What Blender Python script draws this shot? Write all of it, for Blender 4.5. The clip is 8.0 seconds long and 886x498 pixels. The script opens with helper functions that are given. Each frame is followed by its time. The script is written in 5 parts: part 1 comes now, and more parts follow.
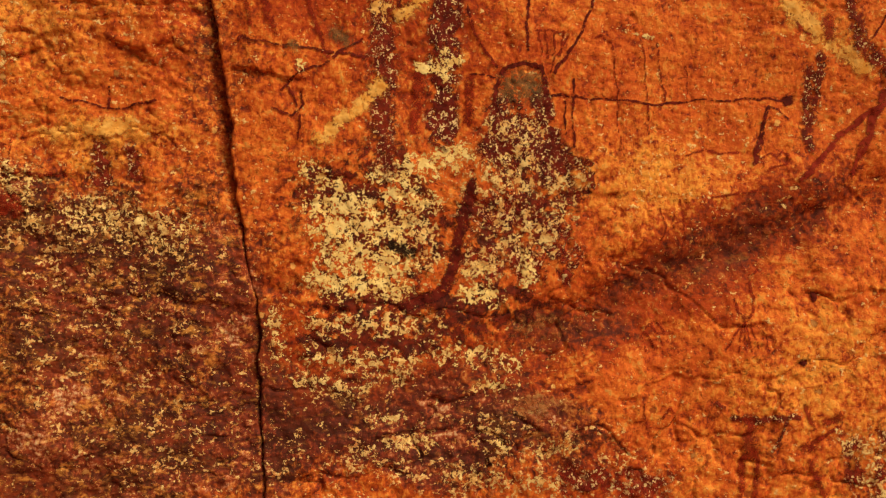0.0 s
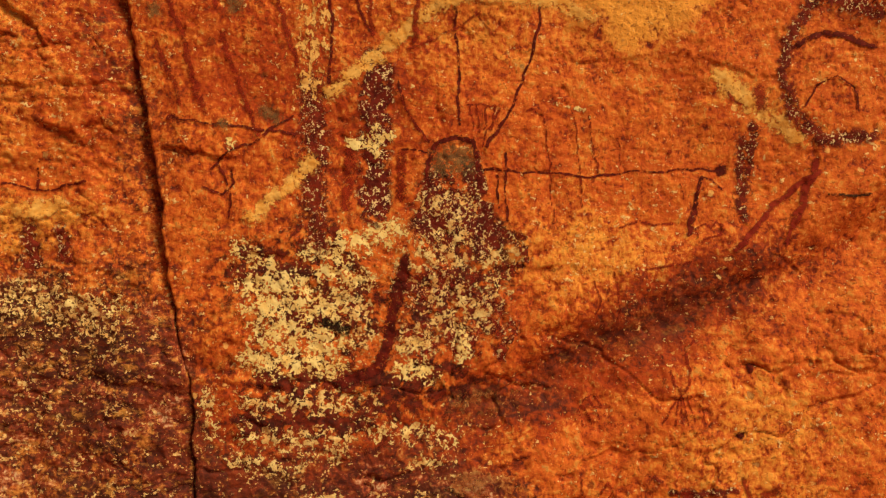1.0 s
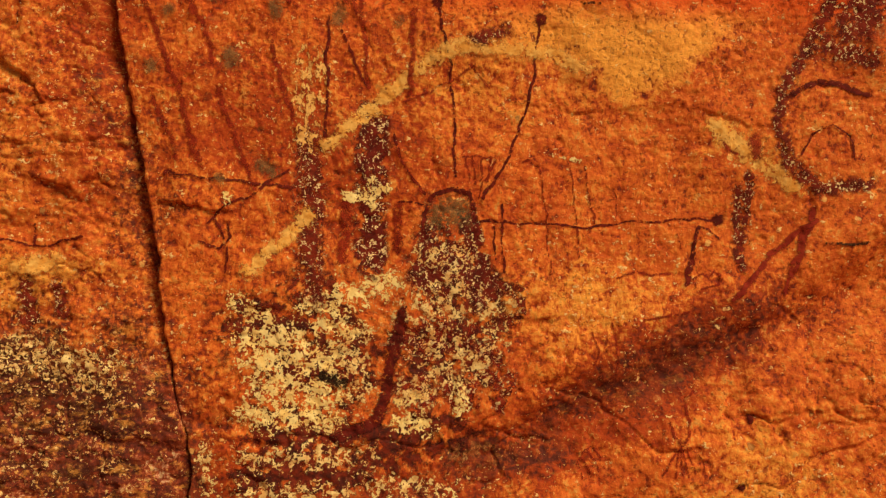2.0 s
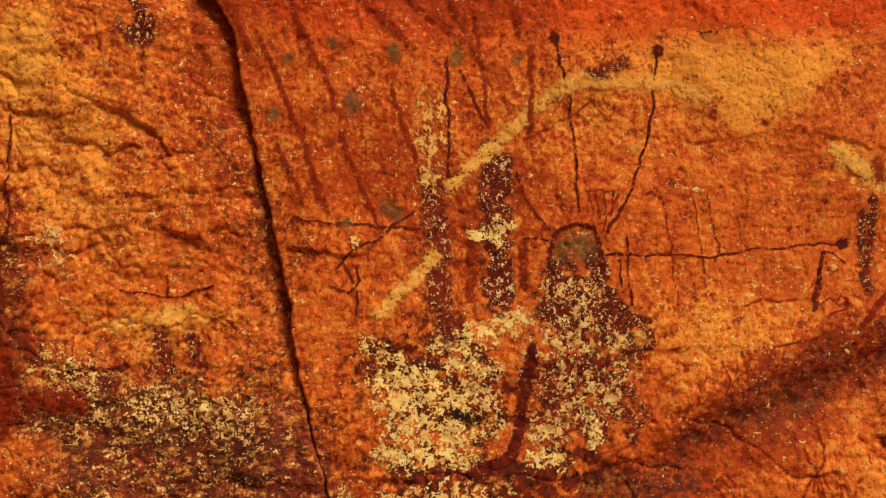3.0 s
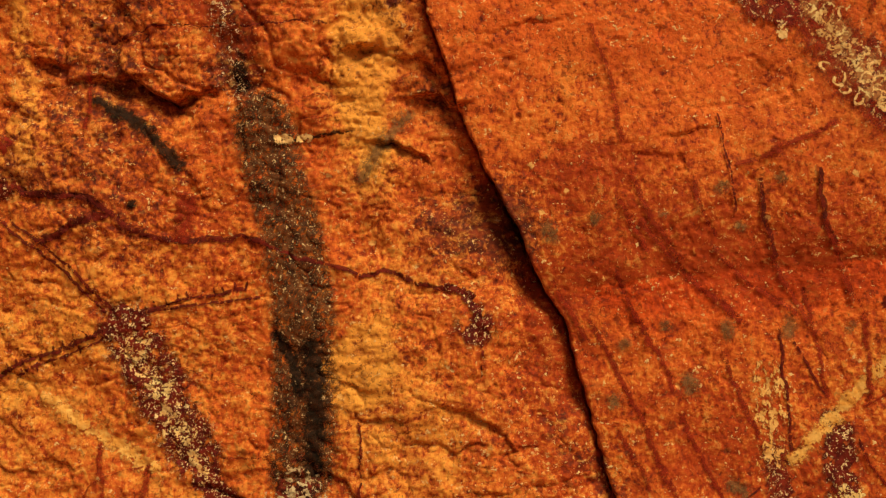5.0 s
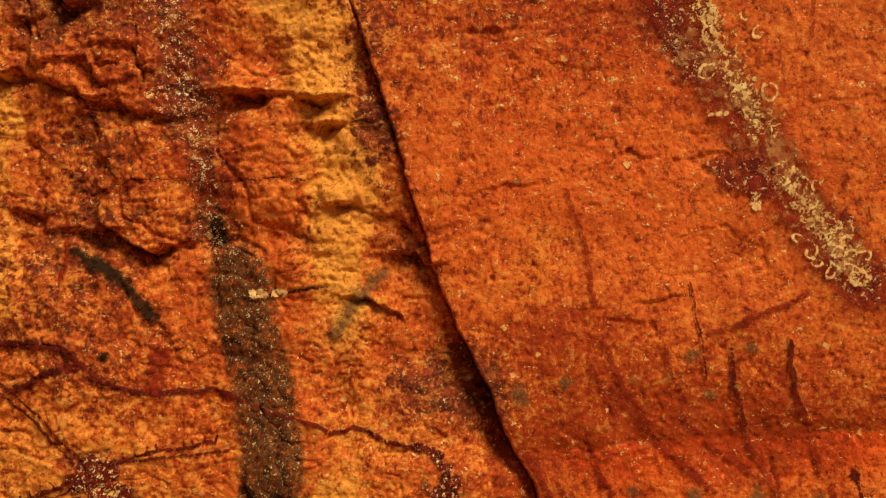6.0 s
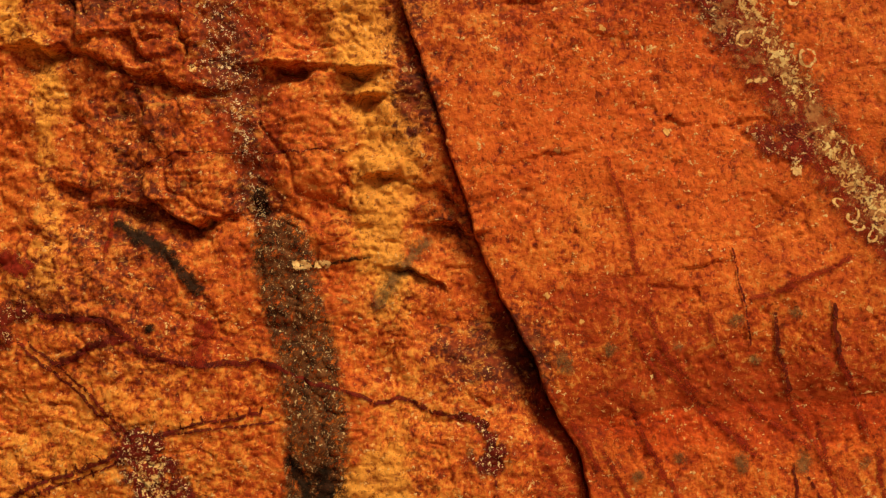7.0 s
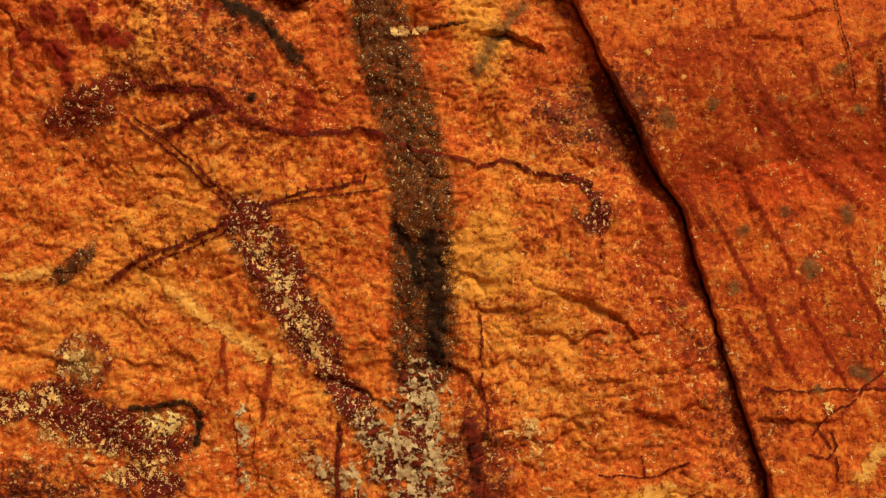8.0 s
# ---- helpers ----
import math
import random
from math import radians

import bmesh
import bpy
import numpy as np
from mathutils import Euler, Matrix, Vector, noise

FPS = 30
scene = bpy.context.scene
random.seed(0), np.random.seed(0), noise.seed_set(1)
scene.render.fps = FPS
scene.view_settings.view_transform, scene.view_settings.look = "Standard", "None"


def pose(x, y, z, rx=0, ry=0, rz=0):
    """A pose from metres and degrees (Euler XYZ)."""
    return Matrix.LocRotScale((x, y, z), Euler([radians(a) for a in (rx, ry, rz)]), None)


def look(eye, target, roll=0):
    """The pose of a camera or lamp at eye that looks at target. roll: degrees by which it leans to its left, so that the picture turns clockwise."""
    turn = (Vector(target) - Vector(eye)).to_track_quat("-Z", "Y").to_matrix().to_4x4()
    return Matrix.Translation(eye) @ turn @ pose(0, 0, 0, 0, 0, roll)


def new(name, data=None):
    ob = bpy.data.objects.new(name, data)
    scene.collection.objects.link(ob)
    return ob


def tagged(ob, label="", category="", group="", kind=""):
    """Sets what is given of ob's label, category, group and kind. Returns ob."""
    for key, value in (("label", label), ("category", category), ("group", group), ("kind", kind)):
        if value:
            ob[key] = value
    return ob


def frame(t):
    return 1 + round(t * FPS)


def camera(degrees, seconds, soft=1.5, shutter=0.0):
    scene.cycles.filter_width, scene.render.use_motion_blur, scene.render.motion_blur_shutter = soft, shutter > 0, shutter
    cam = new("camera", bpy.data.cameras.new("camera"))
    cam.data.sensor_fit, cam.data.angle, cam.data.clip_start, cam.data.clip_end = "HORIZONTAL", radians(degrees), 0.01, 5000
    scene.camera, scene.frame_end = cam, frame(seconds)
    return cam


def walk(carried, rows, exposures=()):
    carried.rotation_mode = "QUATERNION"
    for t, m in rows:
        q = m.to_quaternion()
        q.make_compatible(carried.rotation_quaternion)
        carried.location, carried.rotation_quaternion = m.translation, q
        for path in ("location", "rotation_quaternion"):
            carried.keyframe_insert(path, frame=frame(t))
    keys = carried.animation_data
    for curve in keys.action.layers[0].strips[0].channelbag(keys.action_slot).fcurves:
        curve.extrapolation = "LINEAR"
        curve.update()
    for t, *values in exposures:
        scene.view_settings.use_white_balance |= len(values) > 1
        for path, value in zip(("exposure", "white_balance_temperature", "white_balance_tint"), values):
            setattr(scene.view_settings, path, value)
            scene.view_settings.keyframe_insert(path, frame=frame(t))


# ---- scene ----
# ---- camera ----
EYE = 1.2
ROWS = [
    (0.0, -0.0000, -0.0000, 0.0000, 90.000, -0.000, -0.000),
    (0.5, 0.0930, 0.0085, 0.0644, 90.443, 0.522, -0.036),
    (1.0, 0.1452, 0.0117, 0.1416, 90.890, 0.911, -0.273),
    (2.3, 0.1632, 0.0135, 0.2336, 92.547, 1.668, 0.117),
    (2.5, 0.1296, 0.0071, 0.2602, 92.224, 2.025, 0.169),
    (3.0, -0.0941, -0.0086, 0.3311, 91.716, 3.641, 0.933),
    (3.5, -0.4483, -0.0409, 0.5403, 90.815, 5.946, 2.143),
    (4.0, -0.6084, -0.0583, 0.7007, 90.962, 7.346, 2.797),
    (4.5, -0.7082, -0.0693, 0.8738, 91.785, 8.366, 3.212),
    (4.7, -0.7302, -0.0737, 0.9495, 92.207, 8.363, 3.442),
    (5.8, -0.6432, -0.0896, 1.2442, 94.496, 6.287, 3.296),
    (6.0, -0.6269, -0.1024, 1.3388, 94.411, 6.185, 3.245),
    (6.5, -0.6270, -0.1197, 1.4354, 96.014, 6.211, 3.260),
    (7.0, -0.7316, -0.1056, 1.2237, 95.808, 6.903, 3.548),
    (7.5, -0.8864, -0.0916, 1.0015, 94.326, 7.623, 4.118),
    (8.0, -0.9992, -0.0889, 0.8130, 93.044, 8.800, 4.551),
]
scene.cycles.transparent_max_bounces = 32
cam = camera(50.0, 8.0, soft=1.2)
walk(cam, [(t, pose(x, y, z + EYE, rx, ry, rz)) for t, x, y, z, rx, ry, rz in ROWS],
     exposures=[(0.0, 0.0, 6500, 10), (8.0, 0.0, 6500, 10)])

# ---- daylight: open sky and a warm hazy sun from high up, in front of the rock ----
SUN_FROM = Vector((0.52, -0.51, 0.71)).normalized()
world = bpy.data.worlds.new("open_sky")
scene.world = world
world.use_nodes = True
wn = world.node_tree.nodes
sky = wn.new("ShaderNodeTexSky")
sky.sky_type = "NISHITA"
sky.sun_disc = False
sky.sun_elevation = math.asin(SUN_FROM.z)
sky.sun_rotation = math.atan2(SUN_FROM.x, SUN_FROM.y)
wn["Background"].inputs["Strength"].default_value = 0.03
world.node_tree.links.new(sky.outputs["Color"], wn["Background"].inputs["Color"])
sun = new("sun", bpy.data.lights.new("sun", "SUN"))
sun.data.energy = 4.75
sun.data.angle = radians(26.0)
sun.data.color = (1.0, 0.785, 0.55)
sun.matrix_world = look(SUN_FROM * 20, (0, 0, 0))


# ---- materials ----
class Nodes:
    """A small builder for node materials."""

    def __init__(self, name):
        self.mat = bpy.data.materials.new(name)
        self.mat.use_nodes = True
        self.tree = self.mat.node_tree
        self.bsdf = self.tree.nodes["Principled BSDF"]
        self.out = self.tree.nodes["Material Output"]
        self.where = self.add("ShaderNodeTexCoord").outputs["Object"]

    def add(self, kind, **values):
        node = self.tree.nodes.new(kind)
        for key, value in values.items():
            node.inputs[key].default_value = value
        return node

    def link(self, a, b):
        self.tree.links.new(a, b)

    def put(self, socket, value):
        if isinstance(value, bpy.types.NodeSocket):
            self.link(value, socket)
        else:
            socket.default_value = value

    def stretched(self, sx, sy, sz):
        node = self.add("ShaderNodeMapping")
        node.inputs["Scale"].default_value = (sx, sy, sz)
        self.link(self.where, node.inputs["Vector"])
        return node.outputs["Vector"]

    def noise(self, scale, detail=4.0, rough=0.6, twist=0.0, where=None):
        node = self.add("ShaderNodeTexNoise", Scale=scale, Detail=detail, Roughness=rough, Distortion=twist)
        self.link(where or self.where, node.inputs["Vector"])
        return node.outputs["Fac"]

    def cells(self, scale, where=None):
        node = self.add("ShaderNodeTexVoronoi", Scale=scale)
        self.link(where or self.where, node.inputs["Vector"])
        return node

    def sums(self, op, a, b=0.0, c=0.0):
        node = self.add("ShaderNodeMath")
        node.operation = op
        for socket, value in zip(node.inputs, (a, b, c)):
            self.put(socket, value)
        return node.outputs[0]

    def step(self, value, low, high, to_low=0.0, to_high=1.0):
        node = self.add("ShaderNodeMapRange")
        node.interpolation_type = "SMOOTHSTEP"
        for socket, v in zip(node.inputs, (value, low, high, to_low, to_high)):
            self.put(socket, v)
        return node.outputs[0]

    def mix(self, fac, a, b):
        node = self.add("ShaderNodeMix")
        node.data_type = "RGBA"
        for key, value in ((0, fac), (6, a), (7, b)):
            self.put(node.inputs[key], value)
        return node.outputs[2]

    def channels(self, name):
        attr = self.add("ShaderNodeAttribute")
        attr.attribute_name = name
        split = self.add("ShaderNodeSeparateColor")
        self.link(attr.outputs["Color"], split.inputs[0])
        return split.outputs

    def value(self, name):
        attr = self.add("ShaderNodeAttribute")
        attr.attribute_name = name
        return attr.outputs["Fac"]

    def bump(self, height, strength, distance, onto=None):
        node = self.add("ShaderNodeBump", Strength=strength, Distance=distance)
        self.link(height, node.inputs["Height"])
        if onto is not None:
            self.link(onto, node.inputs["Normal"])
        return node.outputs["Normal"]


def c4(r, g, b):
    return (r, g, b, 1.0)


def rock_material(name, plates):
    """Sandstone. plates: how far its skin breaks up into small flaking plates, 0 to 1."""
    n = Nodes(name)
    ochre, soot_and_shade, red = n.channels("mineral_and_shade")[:3]
    flake, scarlet, tan = n.channels("wear")[:3]
    level = n.stretched(0.6, 1.0, 1.0)
    upright = n.stretched(1.0, 1.0, 0.45)
    broad = n.noise(4.5, 3, 0.55)
    middle = n.noise(19, 5, 0.62, 0.5)
    fine = n.noise(68, 4, 0.60, 0.5)
    crumb = n.noise(140, 2, 0.55, 0.3, upright)
    grain = n.noise(420, 3, 0.6)
    tone = n.sums("ADD", n.sums("MULTIPLY", middle, 0.38), n.sums("ADD", n.sums("MULTIPLY", fine, 0.42), n.sums("MULTIPLY", crumb, 0.20)))
    ramp = n.add("ShaderNodeValToRGB")
    stops = ramp.color_ramp.elements
    stops[0].position, stops[0].color = 0.37, c4(0.19, 0.027, 0.005)
    stops[1].position, stops[1].color = 0.64, c4(0.80, 0.34, 0.050)
    for at, col in ((0.42, (0.37, 0.056, 0.008)), (0.46, (0.50, 0.096, 0.012)), (0.53, (0.60, 0.140, 0.017)), (0.59, (0.68, 0.21, 0.028))):
        stops.new(at).color = c4(*col)
    n.link(tone, ramp.inputs["Fac"])
    colour = ramp.outputs["Color"]
    blush = n.step(n.noise(10, 4, 0.62, 0.6), 0.44, 0.64)
    colour = n.mix(n.sums("MULTIPLY", blush, 0.5), colour, c4(0.45, 0.066, 0.009))
    # patches of yellow earth, deep red stain, dark soot and painted shade, each broken up by the grain
    fray = n.sums("ADD", n.sums("MULTIPLY", n.sums("SUBTRACT", fine, 0.5), 2.4), n.sums("MULTIPLY", n.sums("SUBTRACT", crumb, 0.5), 0.8))
    broken = n.sums("ADD", fray, n.sums("MULTIPLY", n.sums("SUBTRACT", middle, 0.5), 1.5))
    yellow = n.step(n.sums("ADD", n.sums("MULTIPLY_ADD", broad, 0.5, ochre), broken), 0.35, 1.45)
    colour = n.mix(n.sums("MULTIPLY", yellow, 0.88), colour, c4(0.80, 0.37, 0.05))
    bright = n.step(n.sums("MULTIPLY_ADD", broken, 0.5, scarlet), 0.1, 1.0)
    colour = n.mix(n.sums("MULTIPLY", bright, 0.8), colour, c4(0.68, 0.075, 0.007))
    # the red also paints shade beside the crack and in the slanting hollow
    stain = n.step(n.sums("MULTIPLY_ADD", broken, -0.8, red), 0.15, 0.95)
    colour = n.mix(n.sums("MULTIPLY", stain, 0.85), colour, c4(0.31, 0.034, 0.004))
    dusty = n.step(n.sums("MULTIPLY_ADD", broken, 0.9, tan), 0.2, 0.9)
    colour = n.mix(n.sums("MULTIPLY", dusty, 0.8), colour, c4(0.30, 0.18, 0.06))
    # crusts: plain dark ones, which also paint shade, and flaking ones in many tones that lie in level scales
    dark = n.step(n.sums("MULTIPLY_ADD", broken, -0.9, soot_and_shade), 0.12, 0.95)
    lumps = n.noise(26, 5, 0.66, 0.7, level)
    drift = n.sums("MULTIPLY", n.sums("SUBTRACT", n.noise(6.5, 4, 0.62, 0.5, level), 0.5), 0.46)
    chips = n.noise(78, 4, 0.66, 0.5, level)
    plain = n.mix(n.step(n.sums("ADD", n.sums("MULTIPLY", lumps, 0.6), n.sums("MULTIPLY", fine, 0.4)), 0.42, 0.58), c4(0.054, 0.015, 0.010), c4(0.19, 0.032, 0.009))
    tones = n.sums("ADD", n.sums("MULTIPLY", lumps, 0.42), n.sums("ADD", n.sums("MULTIPLY", chips, 0.38), n.sums("MULTIPLY", crumb, 0.20)))
    scales = n.add("ShaderNodeValToRGB")
    stops = scales.color_ramp.elements
    stops[0].position, stops[0].color = 0.415, c4(0.030, 0.012, 0.008)
    stops[1].position, stops[1].color = 0.605, c4(0.68, 0.49, 0.25)
    for at, col in ((0.455, (0.085, 0.020, 0.013)), (0.51, (0.19, 0.034, 0.014)), (0.535, (0.34, 0.090, 0.030)), (0.56, (0.43, 0.17, 0.075)), (0.585, (0.56, 0.29, 0.15))):
        stops.new(at).color = c4(*col)
    n.link(n.sums("ADD", n.sums("SUBTRACT", tones, 0.050), drift), scales.inputs["Fac"])
    crusted = n.mix(n.step(n.sums("MULTIPLY_ADD", fray, 0.3, flake), 0.12, 0.4), plain, scales.outputs["Color"])
    colour = n.mix(n.sums("MULTIPLY", dark, 0.9), colour, crusted)
    # flaking plates: the upper ones paler and yellower, the gaps between them brown
    leaf = n.noise(36, 4, 0.62, 0.8, level)
    plate = n.sums("SNAP", n.sums("ADD", n.sums("MULTIPLY", leaf, 0.6), n.sums("MULTIPLY", chips, 0.4)), 0.045)
    colour = n.mix(n.step(plate, 0.50, 0.63, 0.0, 0.55 * plates), colour, c4(0.78, 0.36, 0.06))
    colour = n.mix(n.step(plate, 0.36, 0.46, 0.50 * plates, 0.0), colour, c4(0.26, 0.040, 0.007))
    # small dark pits, in swarms, and pale scales
    swarm = n.sums("MULTIPLY", n.sums("SUBTRACT", n.noise(9, 3, 0.6), 0.5), 0.35)
    pit = n.step(n.sums("ADD", n.noise(105, 2, 0.5, 0.4), swarm), 0.60, 0.69)
    colour = n.mix(n.sums("MULTIPLY", pit, 0.58), colour, c4(0.10, 0.017, 0.003))
    scale_noise = n.sums("ADD", n.sums("MULTIPLY", n.noise(48, 4, 0.62, 0.4, level), 0.55), n.sums("MULTIPLY", n.noise(125, 3, 0.55, 0.3), 0.45))
    pale = n.step(n.sums("MULTIPLY_ADD", flake, 0.07, scale_noise), 0.60, 0.63)
    scale_tone = n.mix(n.step(n.noise(85, 4, 0.7), 0.36, 0.62), c4(0.54, 0.20, 0.045), c4(0.80, 0.60, 0.22))
    colour = n.mix(n.sums("MULTIPLY", pale, 0.88), colour, scale_tone)
    fleck = n.step(n.sums("ADD", n.sums("MULTIPLY", swarm, -0.5), n.sums("ADD", n.sums("MULTIPLY", n.noise(75, 4, 0.6, 0.3), 0.6), n.sums("MULTIPLY", n.noise(150, 2, 0.6), 0.4))), 0.62, 0.66)
    colour = n.mix(n.sums("MULTIPLY", fleck, 0.35 + 0.25 * plates), colour, c4(0.84, 0.46, 0.11))
    spots = n.cells(15.0)
    share = n.add("ShaderNodeSeparateColor")
    n.link(spots.outputs["Color"], share.inputs[0])
    near = n.sums("MULTIPLY_ADD", n.sums("SUBTRACT", fine, 0.5), 0.5, spots.outputs["Distance"])
    scab = n.sums("MULTIPLY", n.step(near, 0.06, 0.12, 1.0, 0.0), n.step(share.outputs[0], 0.6, 0.65))
    colour = n.mix(n.sums("MULTIPLY", scab, 0.75), colour, c4(0.86, 0.50, 0.13))
    chip = n.sums("MULTIPLY", n.step(near, 0.10, 0.17, 1.0, 0.0), n.step(share.outputs[1], 0.7, 0.75))
    colour = n.mix(n.sums("MULTIPLY", chip, 0.6), colour, c4(0.13, 0.020, 0.004))
    sand = n.add("ShaderNodeHueSaturation")
    n.link(n.step(n.sums("ADD", n.sums("MULTIPLY", grain, 0.35), n.sums("MULTIPLY", n.noise(170, 2, 0.6, 0.0, upright), 0.65)), 0.36, 0.64, 0.93, 1.07), sand.inputs["Value"])
    n.link(colour, sand.inputs["Color"])
    colour = sand.outputs["Color"]
    n.link(colour, n.bsdf.inputs["Base Color"])
    n.link(n.step(grain, 0.3, 0.7, 0.68, 0.92), n.bsdf.inputs["Roughness"])
    n.bsdf.inputs["Specular IOR Level"].default_value = 0.12
    normal = n.bump(middle, 0.45, 0.012)
    normal = n.bump(lumps, 0.45, 0.008, normal)
    normal = n.bump(fine, 0.5, 0.005, normal)
    normal = n.bump(plate, 0.6 * plates, 0.03, normal)
    normal = n.bump(pale, 0.5, 0.0015, normal)
    normal = n.bump(grain, 0.15, 0.001, normal)
    n.link(normal, n.bsdf.inputs["Normal"])
    return n.mat


def paint_material(name, main, other, keep=0.5, size=60.0, ragged=0.5, speck=None, speck_share=0.62, speck_size=70.0, cover=1.0, soft=0.35, edge_size=70.0, fine_share=0.3, rim=0.05, tall=1.0, inset=0.0):
    """Old earth pigment. keep: how much of it is left; size: flakes to a metre, roughly; speck: colour of pale scales on it."""
    n = Nodes(name)
    where = n.stretched(1.0, 1.0, tall)
    edge_noise = n.noise(edge_size, 6, 0.7, 0.5)
    fine = n.noise(size * 2.7, 3, 0.55, 0.4, where)
    lumps = n.noise(size, 4, 0.62, 0.5, where)
    edge = n.sums("MULTIPLY_ADD", n.sums("SUBTRACT", edge_noise, 0.5), ragged * 3.5, n.value("cover"))
    edge = n.step(edge, inset - 0.45 * soft, inset + 0.55 * soft)
    left = n.sums("ADD", n.sums("MULTIPLY", lumps, 1.0 - fine_share), n.sums("MULTIPLY", fine, fine_share))
    # the skin wears through first along its rim
    left = n.sums("MULTIPLY_ADD", n.step(n.value("cover"), 0.0, 0.9), rim, left)
    at = 0.66 + rim - 0.32 * keep
    left = n.step(left, at - 0.02 - 0.05 * soft, at + 0.02 + 0.05 * soft)
    alpha = n.sums("MULTIPLY", n.sums("MULTIPLY", edge, left), cover)
    colour = n.mix(n.step(n.noise(40, 6, 0.7), 0.38, 0.62), c4(*main), c4(*other))
    if speck:
        scales = n.sums("ADD", n.sums("MULTIPLY", n.noise(speck_size, 4, 0.65, 0.5), 0.6), n.sums("MULTIPLY", n.noise(speck_size * 2.6, 3, 0.55, 0.4), 0.4))
        scales = n.step(scales, speck_share, speck_share + 0.03)
        colour = n.mix(scales, colour, c4(*speck))
    n.link(colour, n.bsdf.inputs["Base Color"])
    n.bsdf.inputs["Roughness"].default_value = 0.8
    n.bsdf.inputs["Specular IOR Level"].default_value = 0.10
    normal = n.bump(n.noise(17, 7, 0.70, 0.5), 0.45, 0.012)
    normal = n.bump(n.noise(68, 4, 0.60, 0.5), 0.5, 0.005, normal)
    n.link(normal, n.bsdf.inputs["Normal"])
    clear = n.add("ShaderNodeBsdfTransparent")
    both = n.add("ShaderNodeMixShader")
    n.link(alpha, both.inputs[0])
    n.link(clear.outputs[0], both.inputs[1])
    n.link(n.bsdf.outputs[0], both.inputs[2])
    n.link(both.outputs[0], n.out.inputs["Surface"])
    return n.mat


def earth_material(name, a, b):
    n = Nodes(name)
    colour = n.mix(n.step(n.noise(6, 6, 0.65), 0.35, 0.65), c4(*a), c4(*b))
    n.link(colour, n.bsdf.inputs["Base Color"])
    n.bsdf.inputs["Roughness"].default_value = 0.95
    n.link(n.bump(n.noise(60, 5, 0.7), 0.6, 0.01), n.bsdf.inputs["Normal"])
    return n.mat


SMOOTH_ROCK = rock_material("smooth_sandstone", 0.3)
FLAKING_ROCK = rock_material("flaking_sandstone", 1.0)
PALE = (0.75, 0.58, 0.25)
PAINT = {
    "line": paint_material("red_line", (0.065, 0.007, 0.0035), (0.145, 0.013, 0.005), keep=0.76, size=85, ragged=0.34, edge_size=110, soft=0.4, cover=0.94, inset=0.14, speck=PALE, speck_share=0.635, speck_size=120),
    "faint": paint_material("faint_red", (0.18, 0.014, 0.004), (0.27, 0.023, 0.005), keep=0.72, size=95, ragged=0.36, edge_size=100, soft=0.6, cover=0.76, inset=0.12),
    "maroon": paint_material("maroon", (0.090, 0.011, 0.005), (0.20, 0.021, 0.007), keep=0.76, size=55, ragged=0.40, edge_size=55, speck=PALE, speck_share=0.555, speck_size=85, soft=0.8, rim=0.09, cover=0.88),
    "red": paint_material("worn_red", (0.19, 0.015, 0.006), (0.27, 0.026, 0.008), keep=0.80, size=55, ragged=0.40, edge_size=60, soft=0.6, cover=0.9),
    "speckled": paint_material("speckled_maroon", (0.070, 0.009, 0.005), (0.16, 0.016, 0.006), keep=0.80, size=30, ragged=0.3, edge_size=50, speck=PALE, speck_share=0.55, speck_size=95, soft=0.5, rim=0.08),
    "mottled": paint_material("mottled_maroon", (0.11, 0.011, 0.006), (0.25, 0.023, 0.008), keep=0.66, size=30, ragged=0.55, edge_size=26, speck=PALE, speck_share=0.55, speck_size=70, soft=1.0, rim=0.16, cover=0.8),
    "cream": paint_material("cream", (0.77, 0.62, 0.23), (0.72, 0.49, 0.14), keep=0.56, size=56, ragged=0.6, edge_size=26, soft=0.14, rim=0.12, fine_share=0.48),
    "sparse": paint_material("sparse_cream", (0.74, 0.57, 0.21), (0.58, 0.32, 0.09), keep=0.45, size=64, ragged=0.55, edge_size=28, soft=0.12, rim=0.08, fine_share=0.35),
    "streak": paint_material("streaked_cream", (0.76, 0.46, 0.13), (0.62, 0.32, 0.07), keep=0.50, size=70, ragged=0.5, edge_size=30, soft=0.3, rim=0.10, tall=0.65),
    "scale": paint_material("pale_scale", (0.80, 0.54, 0.20), (0.62, 0.38, 0.11), keep=0.72, size=90, ragged=0.35, soft=0.3),
    "bone": paint_material("bone_white", (0.60, 0.48, 0.24), (0.38, 0.27, 0.12), keep=0.51, size=44, ragged=0.3, edge_size=40, soft=0.12, rim=0.07, fine_share=0.35),
    "yellow": paint_material("yellow_earth", (0.82, 0.48, 0.11), (0.72, 0.33, 0.05), keep=0.76, size=60, ragged=0.55, edge_size=40, soft=0.9, cover=0.85, rim=0.12),
    "dark": paint_material("dark_ground", (0.055, 0.012, 0.007), (0.19, 0.024, 0.008), keep=0.66, size=22, ragged=0.6, edge_size=18, soft=0.7, cover=0.92, rim=0.12),
    "grey": paint_material("grey_green", (0.11, 0.075, 0.028), (0.25, 0.13, 0.040), keep=0.74, size=90, ragged=0.35, soft=0.9, cover=0.62, rim=0.08),
    "tan": paint_material("tan_crust", (0.54, 0.25, 0.075), (0.34, 0.095, 0.025), keep=0.53, size=34, ragged=0.55, edge_size=26, soft=1.0, cover=0.72, rim=0.14),
